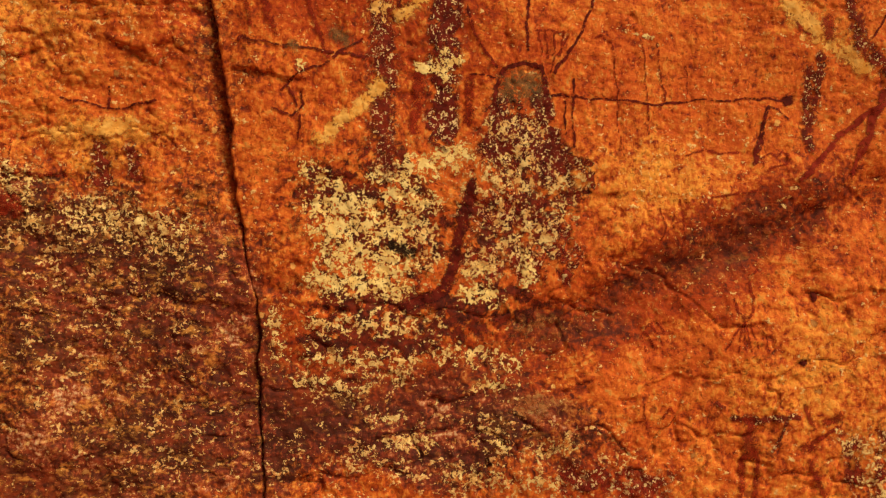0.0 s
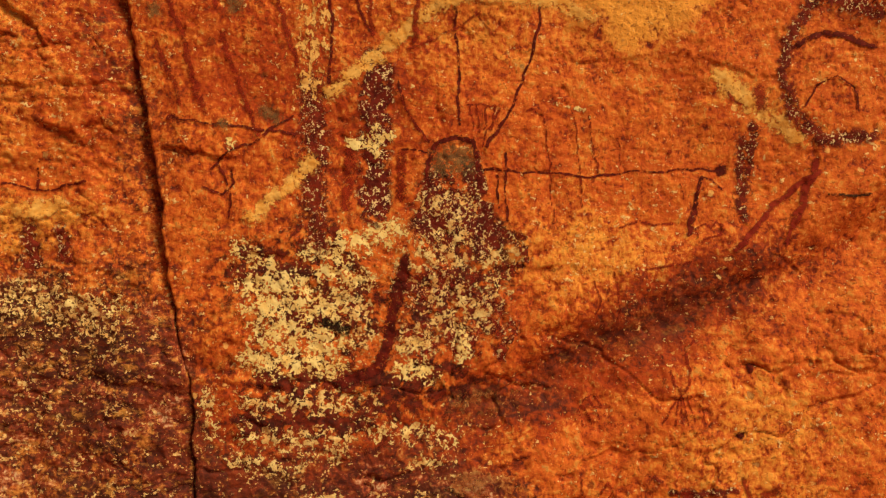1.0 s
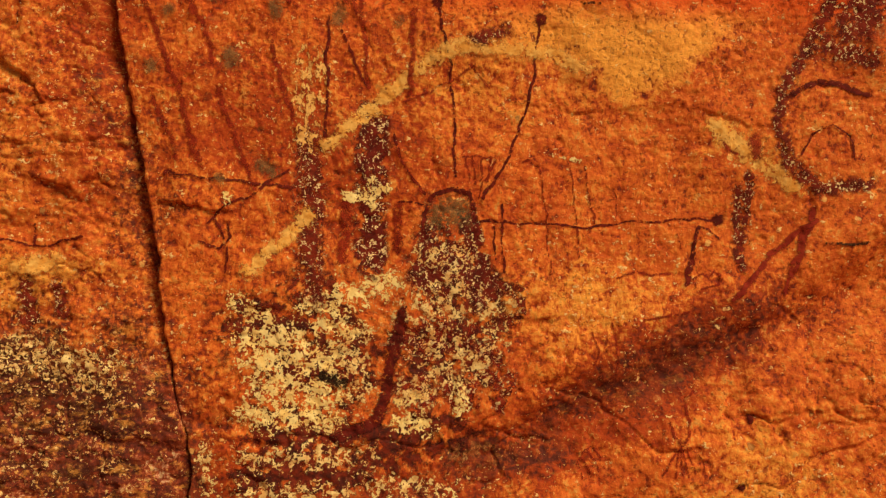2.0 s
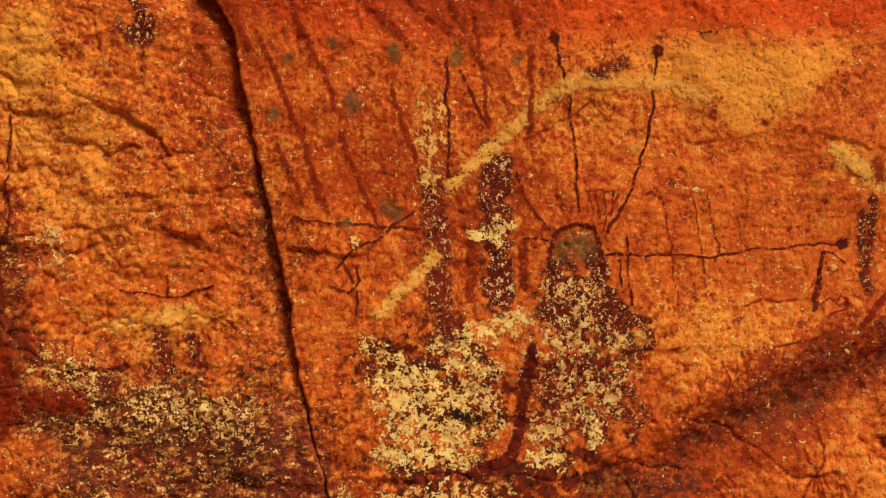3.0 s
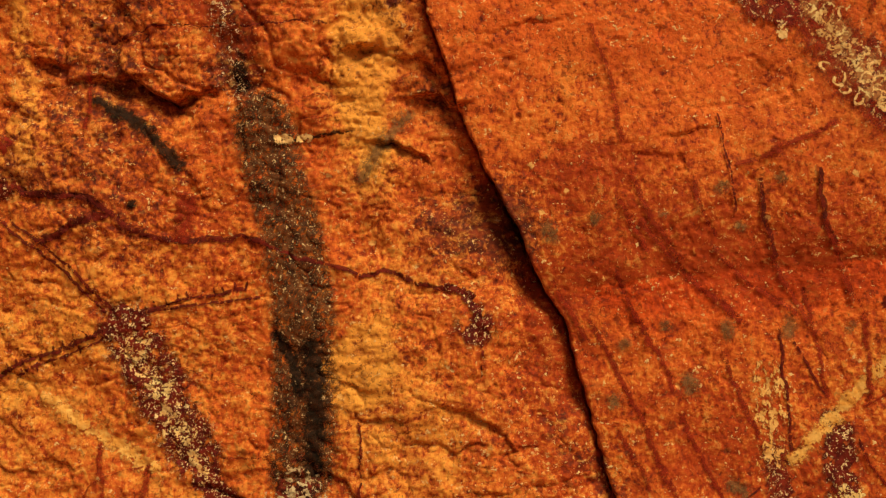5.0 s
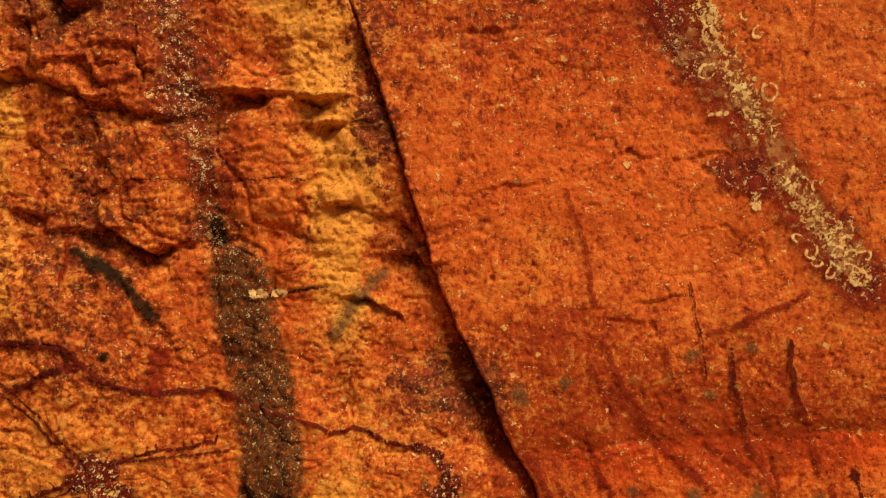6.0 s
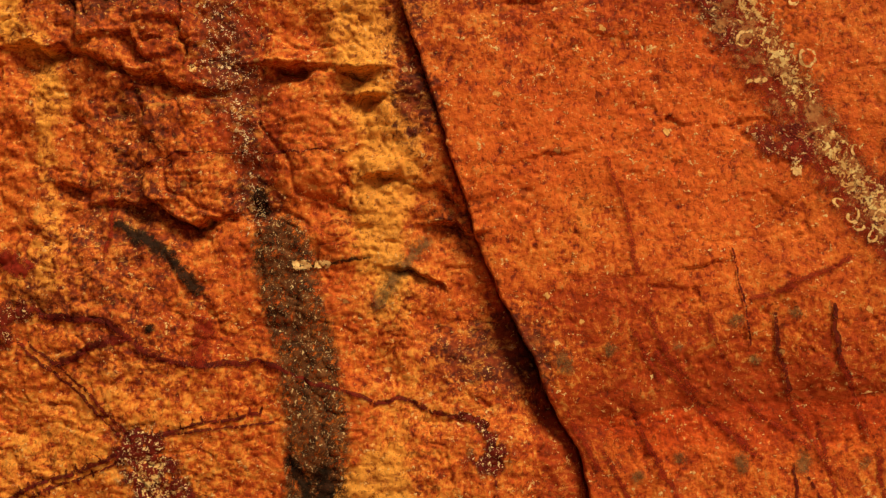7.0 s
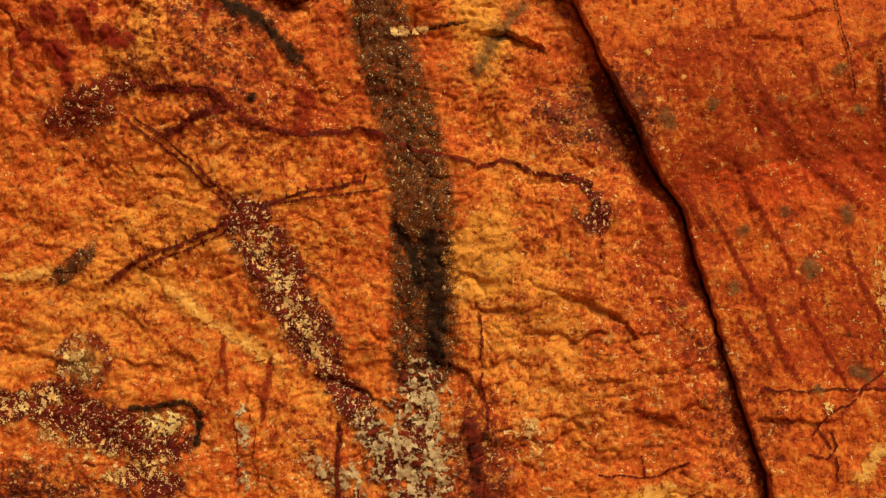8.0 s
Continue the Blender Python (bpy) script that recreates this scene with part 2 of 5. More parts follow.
    "band": paint_material("grey_brown_band", (0.045, 0.020, 0.008), (0.16, 0.058, 0.016), keep=0.68, size=95, ragged=0.2, edge_size=90, speck=(0.60, 0.43, 0.18), speck_share=0.575, speck_size=95, soft=0.38, cover=0.92, rim=0.03, inset=-0.06),
    "fleck": paint_material("white_fleck", (0.74, 0.60, 0.34), (0.66, 0.44, 0.18), keep=0.30, size=85, ragged=0.5, edge_size=26, soft=0.12, rim=0.06, fine_share=0.5),
    "charcoal": paint_material("charcoal", (0.014, 0.008, 0.003), (0.036, 0.014, 0.005), keep=0.82, size=70, ragged=0.36, edge_size=80, soft=0.7, cover=0.9, rim=0.10),
}

# ---- the rock: relief as plain functions of x (along the wall) and z (up) ----


def lattice(ix, iz, seed):
    h = (ix.astype(np.int64) * 374761393 + iz.astype(np.int64) * 668265263 + seed * 1442695041) & 0x7FFFFFFF
    h = ((h ^ (h >> 13)) * 1274126177) & 0x7FFFFFFF
    return ((h ^ (h >> 16)) & 0xFFFF) / 32767.5 - 1.0


def value_noise(x, z, seed):
    ix, iz = np.floor(x), np.floor(z)
    fx, fz = x - ix, z - iz
    fx, fz = fx * fx * fx * (fx * (fx * 6 - 15) + 10), fz * fz * fz * (fz * (fz * 6 - 15) + 10)
    a, b = lattice(ix, iz, seed), lattice(ix + 1, iz, seed)
    c, d = lattice(ix, iz + 1, seed), lattice(ix + 1, iz + 1, seed)
    return (a * (1 - fx) + b * fx) * (1 - fz) + (c * (1 - fx) + d * fx) * fz


def fbm(x, z, scale, octaves, seed, gain=0.5):
    total, amp = 0.0, 1.0
    for k in range(octaves):
        ca, sa = math.cos(0.7 * k + seed), math.sin(0.7 * k + seed)
        total = total + amp * value_noise((ca * x - sa * z) * scale + 31.7 * k, (sa * x + ca * z) * scale - 17.3 * k, seed + k)
        amp, scale = amp * gain, scale * 2.03
    return total


def smooth(a, lo, hi):
    t = np.clip((a - lo) / (hi - lo), 0, 1)
    return t * t * (3 - 2 * t)


def along(x, z, points):
    """Distance from a polyline, and how far each place lies above it."""
    best, above = np.full(x.shape, 1e9), np.zeros(x.shape)
    for (ax, az), (bx, bz) in zip(points, points[1:]):
        vx, vz = bx - ax, bz - az
        s = np.clip(((x - ax) * vx + (z - az) * vz) / (vx * vx + vz * vz + 1e-12), 0, 1)
        dx, dz = x - ax - s * vx, z - az - s * vz
        d = np.hypot(dx, dz)
        near = d < best
        best, above = np.where(near, d, best), np.where(near, dz, above)
    return best, above


CRACK_Z = [-0.2, 0.62, 0.86, 0.99, 1.11, 1.24, 1.38, 1.52, 1.66, 1.77, 1.96, 2.15, 2.26, 2.39, 2.53, 2.69, 2.82, 3.00, 3.18, 3.36, 3.49, 4.8]
CRACK_X = [-0.40, -0.412, -0.428, -0.427, -0.444, -0.465, -0.489, -0.498, -0.519, -0.534, -0.562, -0.590, -0.636, -0.672, -0.722, -0.767, -0.787, -0.814, -0.860, -0.895, -0.975, -1.5]
GAP_Z = [0.0, 0.6, 1.2, 1.5, 1.8, 2.05, 2.2, 2.35, 2.5, 2.8, 3.0, 3.12, 3.25, 3.6]
GAP_DEPTH = [0.018, 0.020, 0.024, 0.032, 0.045, 0.055, 0.085, 0.075, 0.026, 0.009, 0.011, 0.042, 0.014, 0.012]


def crack_x(z):
    return np.interp(z, CRACK_Z, CRACK_X) + 0.006 * value_noise(z * 14, z * 0 + 3.3, 5) + 0.004 * value_noise(z * 37, z * 0 + 7.3, 6) + 0.0015 * value_noise(z * 95, z * 0 + 1.3, 7)


def face_y(x, z):
    """The gently bulging face of the rock."""
    k = z - 2
    return 2.2078 + 0.0308 * x - 0.0339 * k - 0.0187 * x * x + 0.0157 * x * k - 0.0228 * k * k


# fissures: depth, half width, how far the upper lip stands out, course
FISSURES = []


def fissure(depth, width, lip, *course):
    shallow = 0.45 if course[0][1] < 1.42 else 1.9 if course[0][1] > 2.6 and course[0][0] < -0.75 else 1.0
    FISSURES.append((depth * shallow, width, lip * shallow, course))


fissure(0.0184, 0.007, 0.0092, (-1.179, 3.126), (-1.121, 3.111), (-1.056, 3.107), (-0.978, 3.089))
fissure(0.0138, 0.006, 0.0069, (-0.984, 3.032), (-0.958, 3.022), (-0.925, 3.020))
fissure(0.0161, 0.006, 0.0069, (-0.965, 2.843), (-0.901, 2.823), (-0.849, 2.804), (-0.794, 2.758))
fissure(0.0115, 0.006, 0.0092, (-1.689, 3.483), (-1.629, 3.459), (-1.583, 3.415), (-1.545, 3.353))
fissure(0.0115, 0.006, 0.0069, (-1.584, 3.514), (-1.555, 3.433), (-1.532, 3.352))
fissure(0.0161, 0.008, 0.0115, (-1.720, 3.225), (-1.645, 3.211), (-1.584, 3.185), (-1.524, 3.143))
fissure(0.0115, 0.006, 0.00575, (-1.631, 3.328), (-1.632, 3.269), (-1.618, 3.222))
fissure(0.0069, 0.004, 0.00345, (-1.394, 3.260), (-1.382, 3.192), (-1.384, 3.139))
fissure(0.0138, 0.006, 0.0092, (-1.461, 3.127), (-1.412, 3.102), (-1.362, 3.084))
fissure(0.0161, 0.007, 0.0092, (-1.588, 2.856), (-1.570, 2.843), (-1.552, 2.832))
fissure(0.0138, 0.007, 0.0092, (-1.518, 2.848), (-1.470, 2.810), (-1.415, 2.778), (-1.393, 2.795))
fissure(0.0092, 0.006, 0.00575, (-1.699, 2.907), (-1.680, 2.897), (-1.662, 2.890))
fissure(0.0092, 0.005, 0.00575, (-1.501, 3.230), (-1.494, 3.203), (-1.488, 3.176))
fissure(0.0069, 0.004, 0.00345, (-1.510, 3.099), (-1.499, 3.018), (-1.472, 2.976), (-1.462, 2.948))
fissure(0.002, 0.004, 0.001, (-0.730, 2.845), (-0.604, 2.831), (-0.522, 2.842), (-0.440, 2.847), (-0.372, 2.853), (-0.316, 2.868))
fissure(0.0025, 0.004, 0.0015, (-0.286, 2.891), (-0.248, 2.871), (-0.195, 2.861), (-0.141, 2.862), (-0.047, 2.858))
fissure(0.006, 0.006, 0.004, (0.026, 3.352), (0.069, 3.316), (0.146, 3.333), (0.204, 3.360))
fissure(0.004, 0.009, 0.003, (-0.447, 3.260), (-0.376, 3.286), (-0.306, 3.299), (-0.226, 3.291))
fissure(0.007, 0.008, 0.002, (-0.568, 3.209), (-0.555, 3.202))
fissure(0.0025, 0.004, 0.001, (-0.323, 2.922), (-0.300, 2.893))
fissure(0.0025, 0.005, 0.0015, (-0.369, 2.537), (-0.274, 2.540), (-0.207, 2.540))
fissure(0.0025, 0.004, 0.0015, (-0.359, 2.509), (-0.307, 2.490))
fissure(0.004, 0.006, 0.0025, (-0.462, 3.363), (-0.429, 3.353), (-0.397, 3.336))
fissure(0.0025, 0.005, 0.0015, (0.222, 2.957), (0.303, 2.955))
fissure(0.002, 0.004, 0.001, (-0.396, 3.228), (-0.435, 3.123), (-0.358, 3.088))
fissure(0.023, 0.012, 0.0069, (-0.926, 3.422), (-0.896, 3.399), (-0.865, 3.376))
fissure(0.0092, 0.006, 0.00575, (-0.832, 2.721), (-0.783, 2.676))
fissure(0.0069, 0.004, 0.00345, (-1.054, 2.826), (-1.091, 2.790), (-1.040, 2.764))
fissure(0.0069, 0.004, 0.00345, (-0.936, 2.626), (-0.886, 2.594), (-0.851, 2.550))
fissure(0.00585, 0.005, 0.0039, (-1.067, 1.976), (-1.028, 1.973), (-0.990, 1.958))
fissure(0.00585, 0.005, 0.0039, (-0.894, 1.970), (-0.816, 1.951), (-0.758, 1.895), (-0.736, 1.864))
fissure(0.0052, 0.005, 0.00325, (-1.074, 1.850), (-1.009, 1.833), (-1.004, 1.798))
fissure(0.0052, 0.005, 0.00325, (-0.886, 1.767), (-0.819, 1.763), (-0.727, 1.756), (-0.629, 1.781))
fissure(0.00585, 0.005, 0.0039, (-0.754, 1.673), (-0.721, 1.668), (-0.691, 1.650))
fissure(0.00455, 0.005, 0.0026, (-0.620, 1.673), (-0.569, 1.658))
fissure(0.00455, 0.005, 0.00325, (-1.179, 1.866), (-1.144, 1.833), (-1.124, 1.790))
fissure(0.0039, 0.006, 0.0026, (-1.497, 1.889), (-1.425, 1.837), (-1.340, 1.783))
fissure(0.0039, 0.006, 0.0026, (-1.405, 2.585), (-1.398, 2.544), (-1.405, 2.505))
fissure(0.0039, 0.005, 0.0026, (-1.271, 2.216), (-1.227, 2.156), (-1.209, 2.099))
fissure(0.0052, 0.006, 0.00325, (-1.119, 2.072), (-1.084, 2.039))
fissure(0.00455, 0.005, 0.0026, (-0.957, 1.912), (-0.895, 1.876), (-0.843, 1.868))
fissure(0.00455, 0.005, 0.0026, (-0.992, 1.689), (-0.938, 1.694), (-0.889, 1.660))
fissure(0.00455, 0.005, 0.0026, (-1.077, 1.662), (-1.000, 1.637), (-0.944, 1.655))
fissure(0.00325, 0.004, 0.00195, (-1.960, 1.988), (-1.768, 1.945))
fissure(0.0039, 0.005, 0.0026, (-1.814, 1.992), (-1.766, 1.958))
fissure(0.0039, 0.005, 0.0026, (-2.210, 2.054), (-2.135, 2.036), (-2.062, 2.004))
fissure(0.003, 0.005, 0.005, (-0.496, 1.623), (-0.412, 1.621), (-0.360, 1.608))
fissure(0.0045, 0.007, 0.005, (-1.016, 1.383), (-0.940, 1.364), (-0.877, 1.370))
fissure(0.004, 0.006, 0.005, (-0.848, 1.733), (-0.784, 1.731), (-0.720, 1.728))
fissure(0.0035, 0.005, 0.004, (-0.721, 1.650), (-0.696, 1.638), (-0.670, 1.632))
fissure(0.004, 0.006, 0.005, (0.893, 1.096), (0.945, 1.102), (1.010, 1.109))
fissure(0.0035, 0.006, 0.004, (0.286, 1.327), (0.365, 1.320), (0.418, 1.334))
fissure(0.0045, 0.007, 0.005, (-1.017, 1.234), (-0.941, 1.227), (-0.852, 1.230))
fissure(0.004, 0.007, 0.005, (-0.853, 1.064), (-0.763, 1.051), (-0.660, 1.057))
fissure(0.004, 0.007, 0.005, (-0.647, 1.097), (-0.556, 1.077), (-0.478, 1.083))
fissure(0.004, 0.007, 0.005, (-1.018, 1.071), (-0.942, 1.058))
fissure(0.0035, 0.006, 0.005, (-0.295, 1.372), (-0.190, 1.359))
fissure(0.004, 0.006, 0.005, (-0.190, 0.925), (-0.124, 0.898))
fissure(0.0035, 0.006, 0.005, (-0.176, 0.728), (-0.111, 0.767), (-0.005, 0.780))
fissure(0.003, 0.005, 0.003, (0.285, 0.871), (0.417, 0.911), (0.549, 0.924))
fissure(0.003, 0.006, 0.004, (0.800, 1.069), (0.840, 1.096))
fissure(0.0022, 0.009, 0.002, (0.396, 1.836), (0.488, 1.807), (0.594, 1.816), (0.728, 1.831), (0.806, 1.795))
fissure(0.002, 0.006, 0.001, (0.806, 1.795), (0.884, 1.773))


def fissure_relief(x, z):
    h = np.zeros(x.shape)
    for depth, width, lip, course in FISSURES:
        xs, zs = [p[0] for p in course], [p[1] for p in course]
        m = 0.14
        pick = (x > min(xs) - m) & (x < max(xs) + m) & (z > min(zs) - m) & (z < max(zs) + m)
        if not pick.any():
            continue
        px, pz = x[pick], z[pick]
        wx = px + 0.010 * fbm(px, pz, 13, 2, 11) + 0.006 * fbm(px, pz, 38, 3, 14)
        wz = pz + 0.010 * fbm(px, pz, 13, 2, 12) + 0.006 * fbm(px, pz, 38, 3, 15)
        d, above = along(wx, wz, course)
        side = smooth(above, -0.003, 0.004)
        rise = side * 1.3 * lip * np.exp(-d / 0.05) - (1 - side) * 1.5 * depth * np.exp(-d / 0.032) - 0.9 * depth * np.exp(-(d / (0.7 * width)) ** 2)
        h[pick] += rise * np.clip(0.85 + 0.8 * fbm(px, pz, 11, 3, 13), 0.15, 1.4)
    return h


def shelf_relief(x, z):
    """The slanting hollow that runs across the lower part of the right-hand slab, with the belly of rock under it."""
    line = np.interp(x, [0.0, 0.22, 0.40, 0.60, 0.80, 1.06, 1.6], [0.93, 0.99, 1.06, 1.15, 1.22, 1.33, 1.62])
    s = z - line + 0.015 * fbm(x, z, 9, 3, 21)
    on = smooth(x, 0.02, 0.35)
    return on * (-0.029 * np.exp(-(s / 0.11) ** 2) + 0.026 * smooth(-s, -0.03, 0.2) + 0.022 * np.exp(-((s - 0.12) / 0.08) ** 2))


def above_brow(x, z):
    """Height above the bedding line over which the slab leans out."""
    return z - (2.185 + 0.010 * fbm(x, z * 0, 6, 3, 31) - 0.06 * x)


def brow_relief(x, z):
    s = above_brow(x, z)
    up, down = np.maximum(s, 0), np.maximum(-s, 0)
    return 0.30 * up * np.exp(-up / 0.22) - 0.10 * down * np.exp(-down / 0.08)


def relief_left(x, z):
    low = smooth(1.5 - z, -0.1, 0.5)
    h = 0.016 * fbm(x, z, 3.0, 3, 41) + 0.007 * fbm(x, z, 11, 3, 42)
    wx, wz = x + 0.03 * fbm(x, z, 7, 2, 43), z + 0.03 * fbm(x, z, 7, 2, 44)
    seams = 1 - np.abs(fbm(wx * 0.6, wz, 13, 3, 45))
    h -= 0.005 * smooth(seams, 0.86, 1.0)
    lips = fbm(wx * 0.55, wz, 22, 2, 46)
    h += 0.0062 * (lips - np.floor(lips * 2.2) / 2.2) * (0.45 + 0.8 * smooth(fbm(x, z, 4, 2, 39), -0.3, 0.5) + 0.7 * low)
    h += 0.0026 * fbm(x * 0.7, z, 48, 3, 47)
    high = smooth(z, 2.2, 2.8) * smooth(-x, 0.75, 1.1)
    h += high * (0.016 * fbm(x, z, 5, 3, 48) - 0.008 * smooth(1 - np.abs(fbm(wx, wz * 0.8, 5.5, 3, 49)), 0.84, 1.0))
    h += 0.0012 * (1 + high) * fbm(x, z, 95, 2, 40)
    return h + fissure_relief(x, z)


def relief_right(x, z):
    low = smooth(1.45 - z, 0.0, 0.5)
    h = 0.012 * fbm(x, z, 2.4, 3, 51) + 0.004 * fbm(x, z, 9, 3, 52)
    wx, wz = x + 0.03 * fbm(x, z, 6, 2, 53), z + 0.03 * fbm(x, z, 6, 2, 54)
    seams = 1 - np.abs(fbm(wx * 0.6, wz, 8, 3, 55))
    h -= (0.0018 + 0.005 * low) * smooth(seams, 0.9, 1.0)
    h += (0.0011 + 0.0015 * low) * fbm(x * 0.75, z, 45, 3, 57)
    lips = fbm(wx * 0.55, wz, 24, 2, 56)
    h += 0.0030 * (lips - np.floor(lips * 2.2) / 2.2) * smooth(fbm(x, z, 5, 2, 59), 0.0, 0.6)
    pits = fbm(x, z, 34, 2, 58)
    h -= 0.0035 * smooth(pits, 0.75, 1.1)
    h += 0.0006 * fbm(x, z, 95, 2, 50)
    return h + fissure_relief(x, z) + shelf_relief(x, z) + brow_relief(x, z)


# soft fields of colour in the stone: channel, strength, half width and half height, centre, lean in degrees
# the fields along the crack and the slanting hollow paint shade there
FIELDS = []


def field(channel, strength, rx, rz, x, z, lean=0.0):
    FIELDS.append((channel, strength, rx, rz, x, z, lean))


field("soot_and_shade", 0.9, 0.429, 0.221, -0.94, 0.76)
field("red", 0.80, 0.075, 0.30, -1.31, 3.28)
field("soot_and_shade", 0.50, 0.065, 0.26, -1.31, 3.28)
field("red", 0.70, 0.070, 0.16, -1.28, 2.99)
field("soot_and_shade", 0.40, 0.060, 0.14, -1.28, 3.02)
field("soot_and_shade", 0.60, 0.11, 0.08, -1.38, 3.50)
field("ochre", 0.70, 0.10, 0.10, -1.02, 3.44)
field("ochre", 0.70, 0.10, 0.16, -0.95, 2.84)
# this one paints the dark of the recess left of the crack
field("soot_and_shade", 0.55, 0.05, 0.10, -0.84, 3.00, -20)
# partly real red-brown, partly lens falloff painted into the stone
field("red", 0.40, 0.16, 0.20, -1.40, 2.29)
field("red", 0.30, 0.20, 0.10, -0.67, 2.19)
# the next two paint the broad shadow of the slanting hollow
field("red", 0.6, 0.42, 0.12, 0.60, 1.17, 25)
field("soot_and_shade", 0.28, 0.34, 0.08, 0.56, 1.20, 25)
field("soot_and_shade", 0.75, 0.340, 0.170, -0.72, 1.11)
field("soot_and_shade", 0.55, 0.260, 0.143, -0.50, 0.83)
field("soot_and_shade", 0.6, 0.429, 0.143, -0.07, 0.78, 8)
field("red", 0.6, 0.429, 0.195, -0.19, 0.78)
field("red", 0.5, 0.195, 0.260, -0.49, 0.94)
# the next three put more of the hollow's shade into the stone
field("soot_and_shade", 0.3, 0.390, 0.071, 0.66, 1.20, 25)
field("soot_and_shade", 0.28, 0.260, 0.065, 0.28, 1.00, 20)
field("red", 0.55, 0.390, 0.111, 0.55, 1.16, 25)
field("flake", 0.55, 0.390, 0.260, -0.83, 1.04)
field("flake", 0.35, 0.390, 0.156, -0.76, 0.76)
field("flake", 0.6, 0.338, 0.208, -0.03, 0.70)
field("flake", 0.5, 0.260, 0.156, 0.39, 0.65)
field("red", 0.7, 0.169, 0.091, 0.39, 0.68)
field("flake", 0.4, 0.208, 0.156, 0.55, 1.43)
field("ochre", 0.3, 0.260, 0.117, 0.55, 1.39)
field("ochre", 0.75, 0.195, 0.052, -0.79, 1.46)
field("ochre", 0.45, 0.234, 0.156, 0.92, 0.96)
field("ochre", 0.35, 0.260, 0.130, 0.42, 1.35)
field("flake", 0.4, 0.156, 0.078, 0.97, 0.96)
field("tan", 0.5, 0.078, 0.052, 0.21, 0.83)
field("soot_and_shade", 0.45, 0.091, 0.052, 0.25, 1.03)
field("ochre", 0.3, 0.260, 0.195, 0.81, 0.73)
field("flake", 0.5, 0.104, 0.104, 0.98, 0.68)
field("red", 0.35, 0.260, 0.195, -0.94, 1.34)
field("soot_and_shade", 0.3, 0.195, 0.260, -0.63, 1.23)
field("ochre", 1.2, 0.250, 0.097, 0.66, 1.98)
field("ochre", 0.45, 0.338, 0.156, 0.29, 1.93)
field("red", 0.35, 0.325, 0.078, -0.10, 2.14)
field("red", 0.4, 0.104, 0.208, 1.06, 1.97)
field("red", 0.35, 0.260, 0.325, -0.37, 1.81)
field("ochre", 0.4, 0.078, 0.052, 0.89, 1.69)
field("red", 0.55, 0.546, 0.143, -0.14, 2.25, -3)
field("red", 0.3, 0.390, 0.169, -0.29, 2.45)
field("ochre", 1.3, 0.085, 0.105, -1.04, 2.10)
field("ochre", 0.6, 0.104, 0.169, -0.99, 2.67)
field("ochre", 0.45, 0.169, 0.260, -0.96, 1.81)
field("ochre", 0.35, 0.221, 0.078, -0.91, 2.30)
field("red", 0.35, 0.208, 0.078, -1.48, 2.53)
field("red", 0.75, 0.117, 0.143, -1.29, 3.44)
field("soot_and_shade", 0.55, 0.104, 0.104, -1.33, 3.44)
field("red", 0.75, 0.078, 0.338, -1.25, 3.07)
field("soot_and_shade", 0.3, 0.065, 0.260, -1.25, 2.98)
field("soot_and_shade", 0.5, 0.078, 0.065, -1.27, 2.82)
field("ochre", 0.85, 0.078, 0.429, -0.96, 3.04)
field("ochre", 0.55, 0.195, 0.156, -1.05, 3.39)
field("ochre", 0.5, 0.078, 0.156, -0.99, 2.66)
field("ochre", 0.95, 0.045, 0.420, -1.73, 3.19)
field("ochre", 0.55, 0.060, 0.520, -0.975, 2.98)
field("red", 0.25, 0.520, 0.325, -0.54, 3.13)
field("ochre", 0.4, 0.234, 0.078, -0.53, 2.65)
field("red", 0.5, 0.260, 0.091, -0.54, 2.48)
field("flake", 0.3, 0.390, 0.260, -0.48, 3.09)
field("tan", 0.3, 0.260, 0.078, -0.32, 3.38, -10)
field("red", 0.4, 0.078, 0.195, -1.56, 3.08)
field("soot_and_shade", 0.35, 0.169, 0.078, -1.55, 3.38, -20)
field("red", 0.3, 0.130, 0.130, -1.40, 3.18)
field("red", 0.45, 0.078, 0.078, -0.20, 3.18)
field("soot_and_shade", 0.45, 0.058, 0.078, -0.16, 3.17)
field("red", 0.2, 0.195, 0.104, -1.92, 2.78)
field("ochre", 0.5, 0.117, 0.117, -1.78, 2.73)
field("soot_and_shade", 0.3, 0.182, 0.078, -2.21, 1.73)
field("flake", 0.6, 0.390, 0.104, -1.53, 1.68)
field("ochre", 0.3, 0.286, 0.260, -0.89, 1.98)
field("flake", 0.4, 0.325, 0.260, -0.85, 1.80)
field("ochre", 0.35, 0.325, 0.195, -1.83, 2.36)
field("ochre", 0.3, 0.260, 0.156, -2.03, 2.11)
field("soot_and_shade", 0.35, 0.078, 0.156, -1.15, 1.65)
field("red", 0.5, 0.078, 0.195, -1.12, 1.75)
field("soot_and_shade", 0.35, 0.260, 0.260, -1.55, 3.27)
# tall thin dark field: painted shade along the upper crack
field("soot_and_shade", 0.4, 0.052, 0.260, -0.89, 3.13, -10)
field("soot_and_shade", 0.6, 0.546, 0.117, -0.81, 0.65)
field("soot_and_shade", 0.5, 0.338, 0.130, -0.18, 0.83, 5)
field("red", 0.6, 0.390, 0.182, -0.11, 0.78)
field("soot_and_shade", 0.5, 0.260, 0.104, 0.15, 0.73)
# painted shade along the foot of the crack
field("soot_and_shade", 0.45, 0.078, 0.260, -0.47, 0.86)
field("red", 0.5, 0.260, 0.156, 0.09, 0.94)
# red streak that deepens the hollow's painted shade
field("red", 0.4, 0.390, 0.078, 0.72, 1.22, 25)
# painted shade beside the crack, halfway up
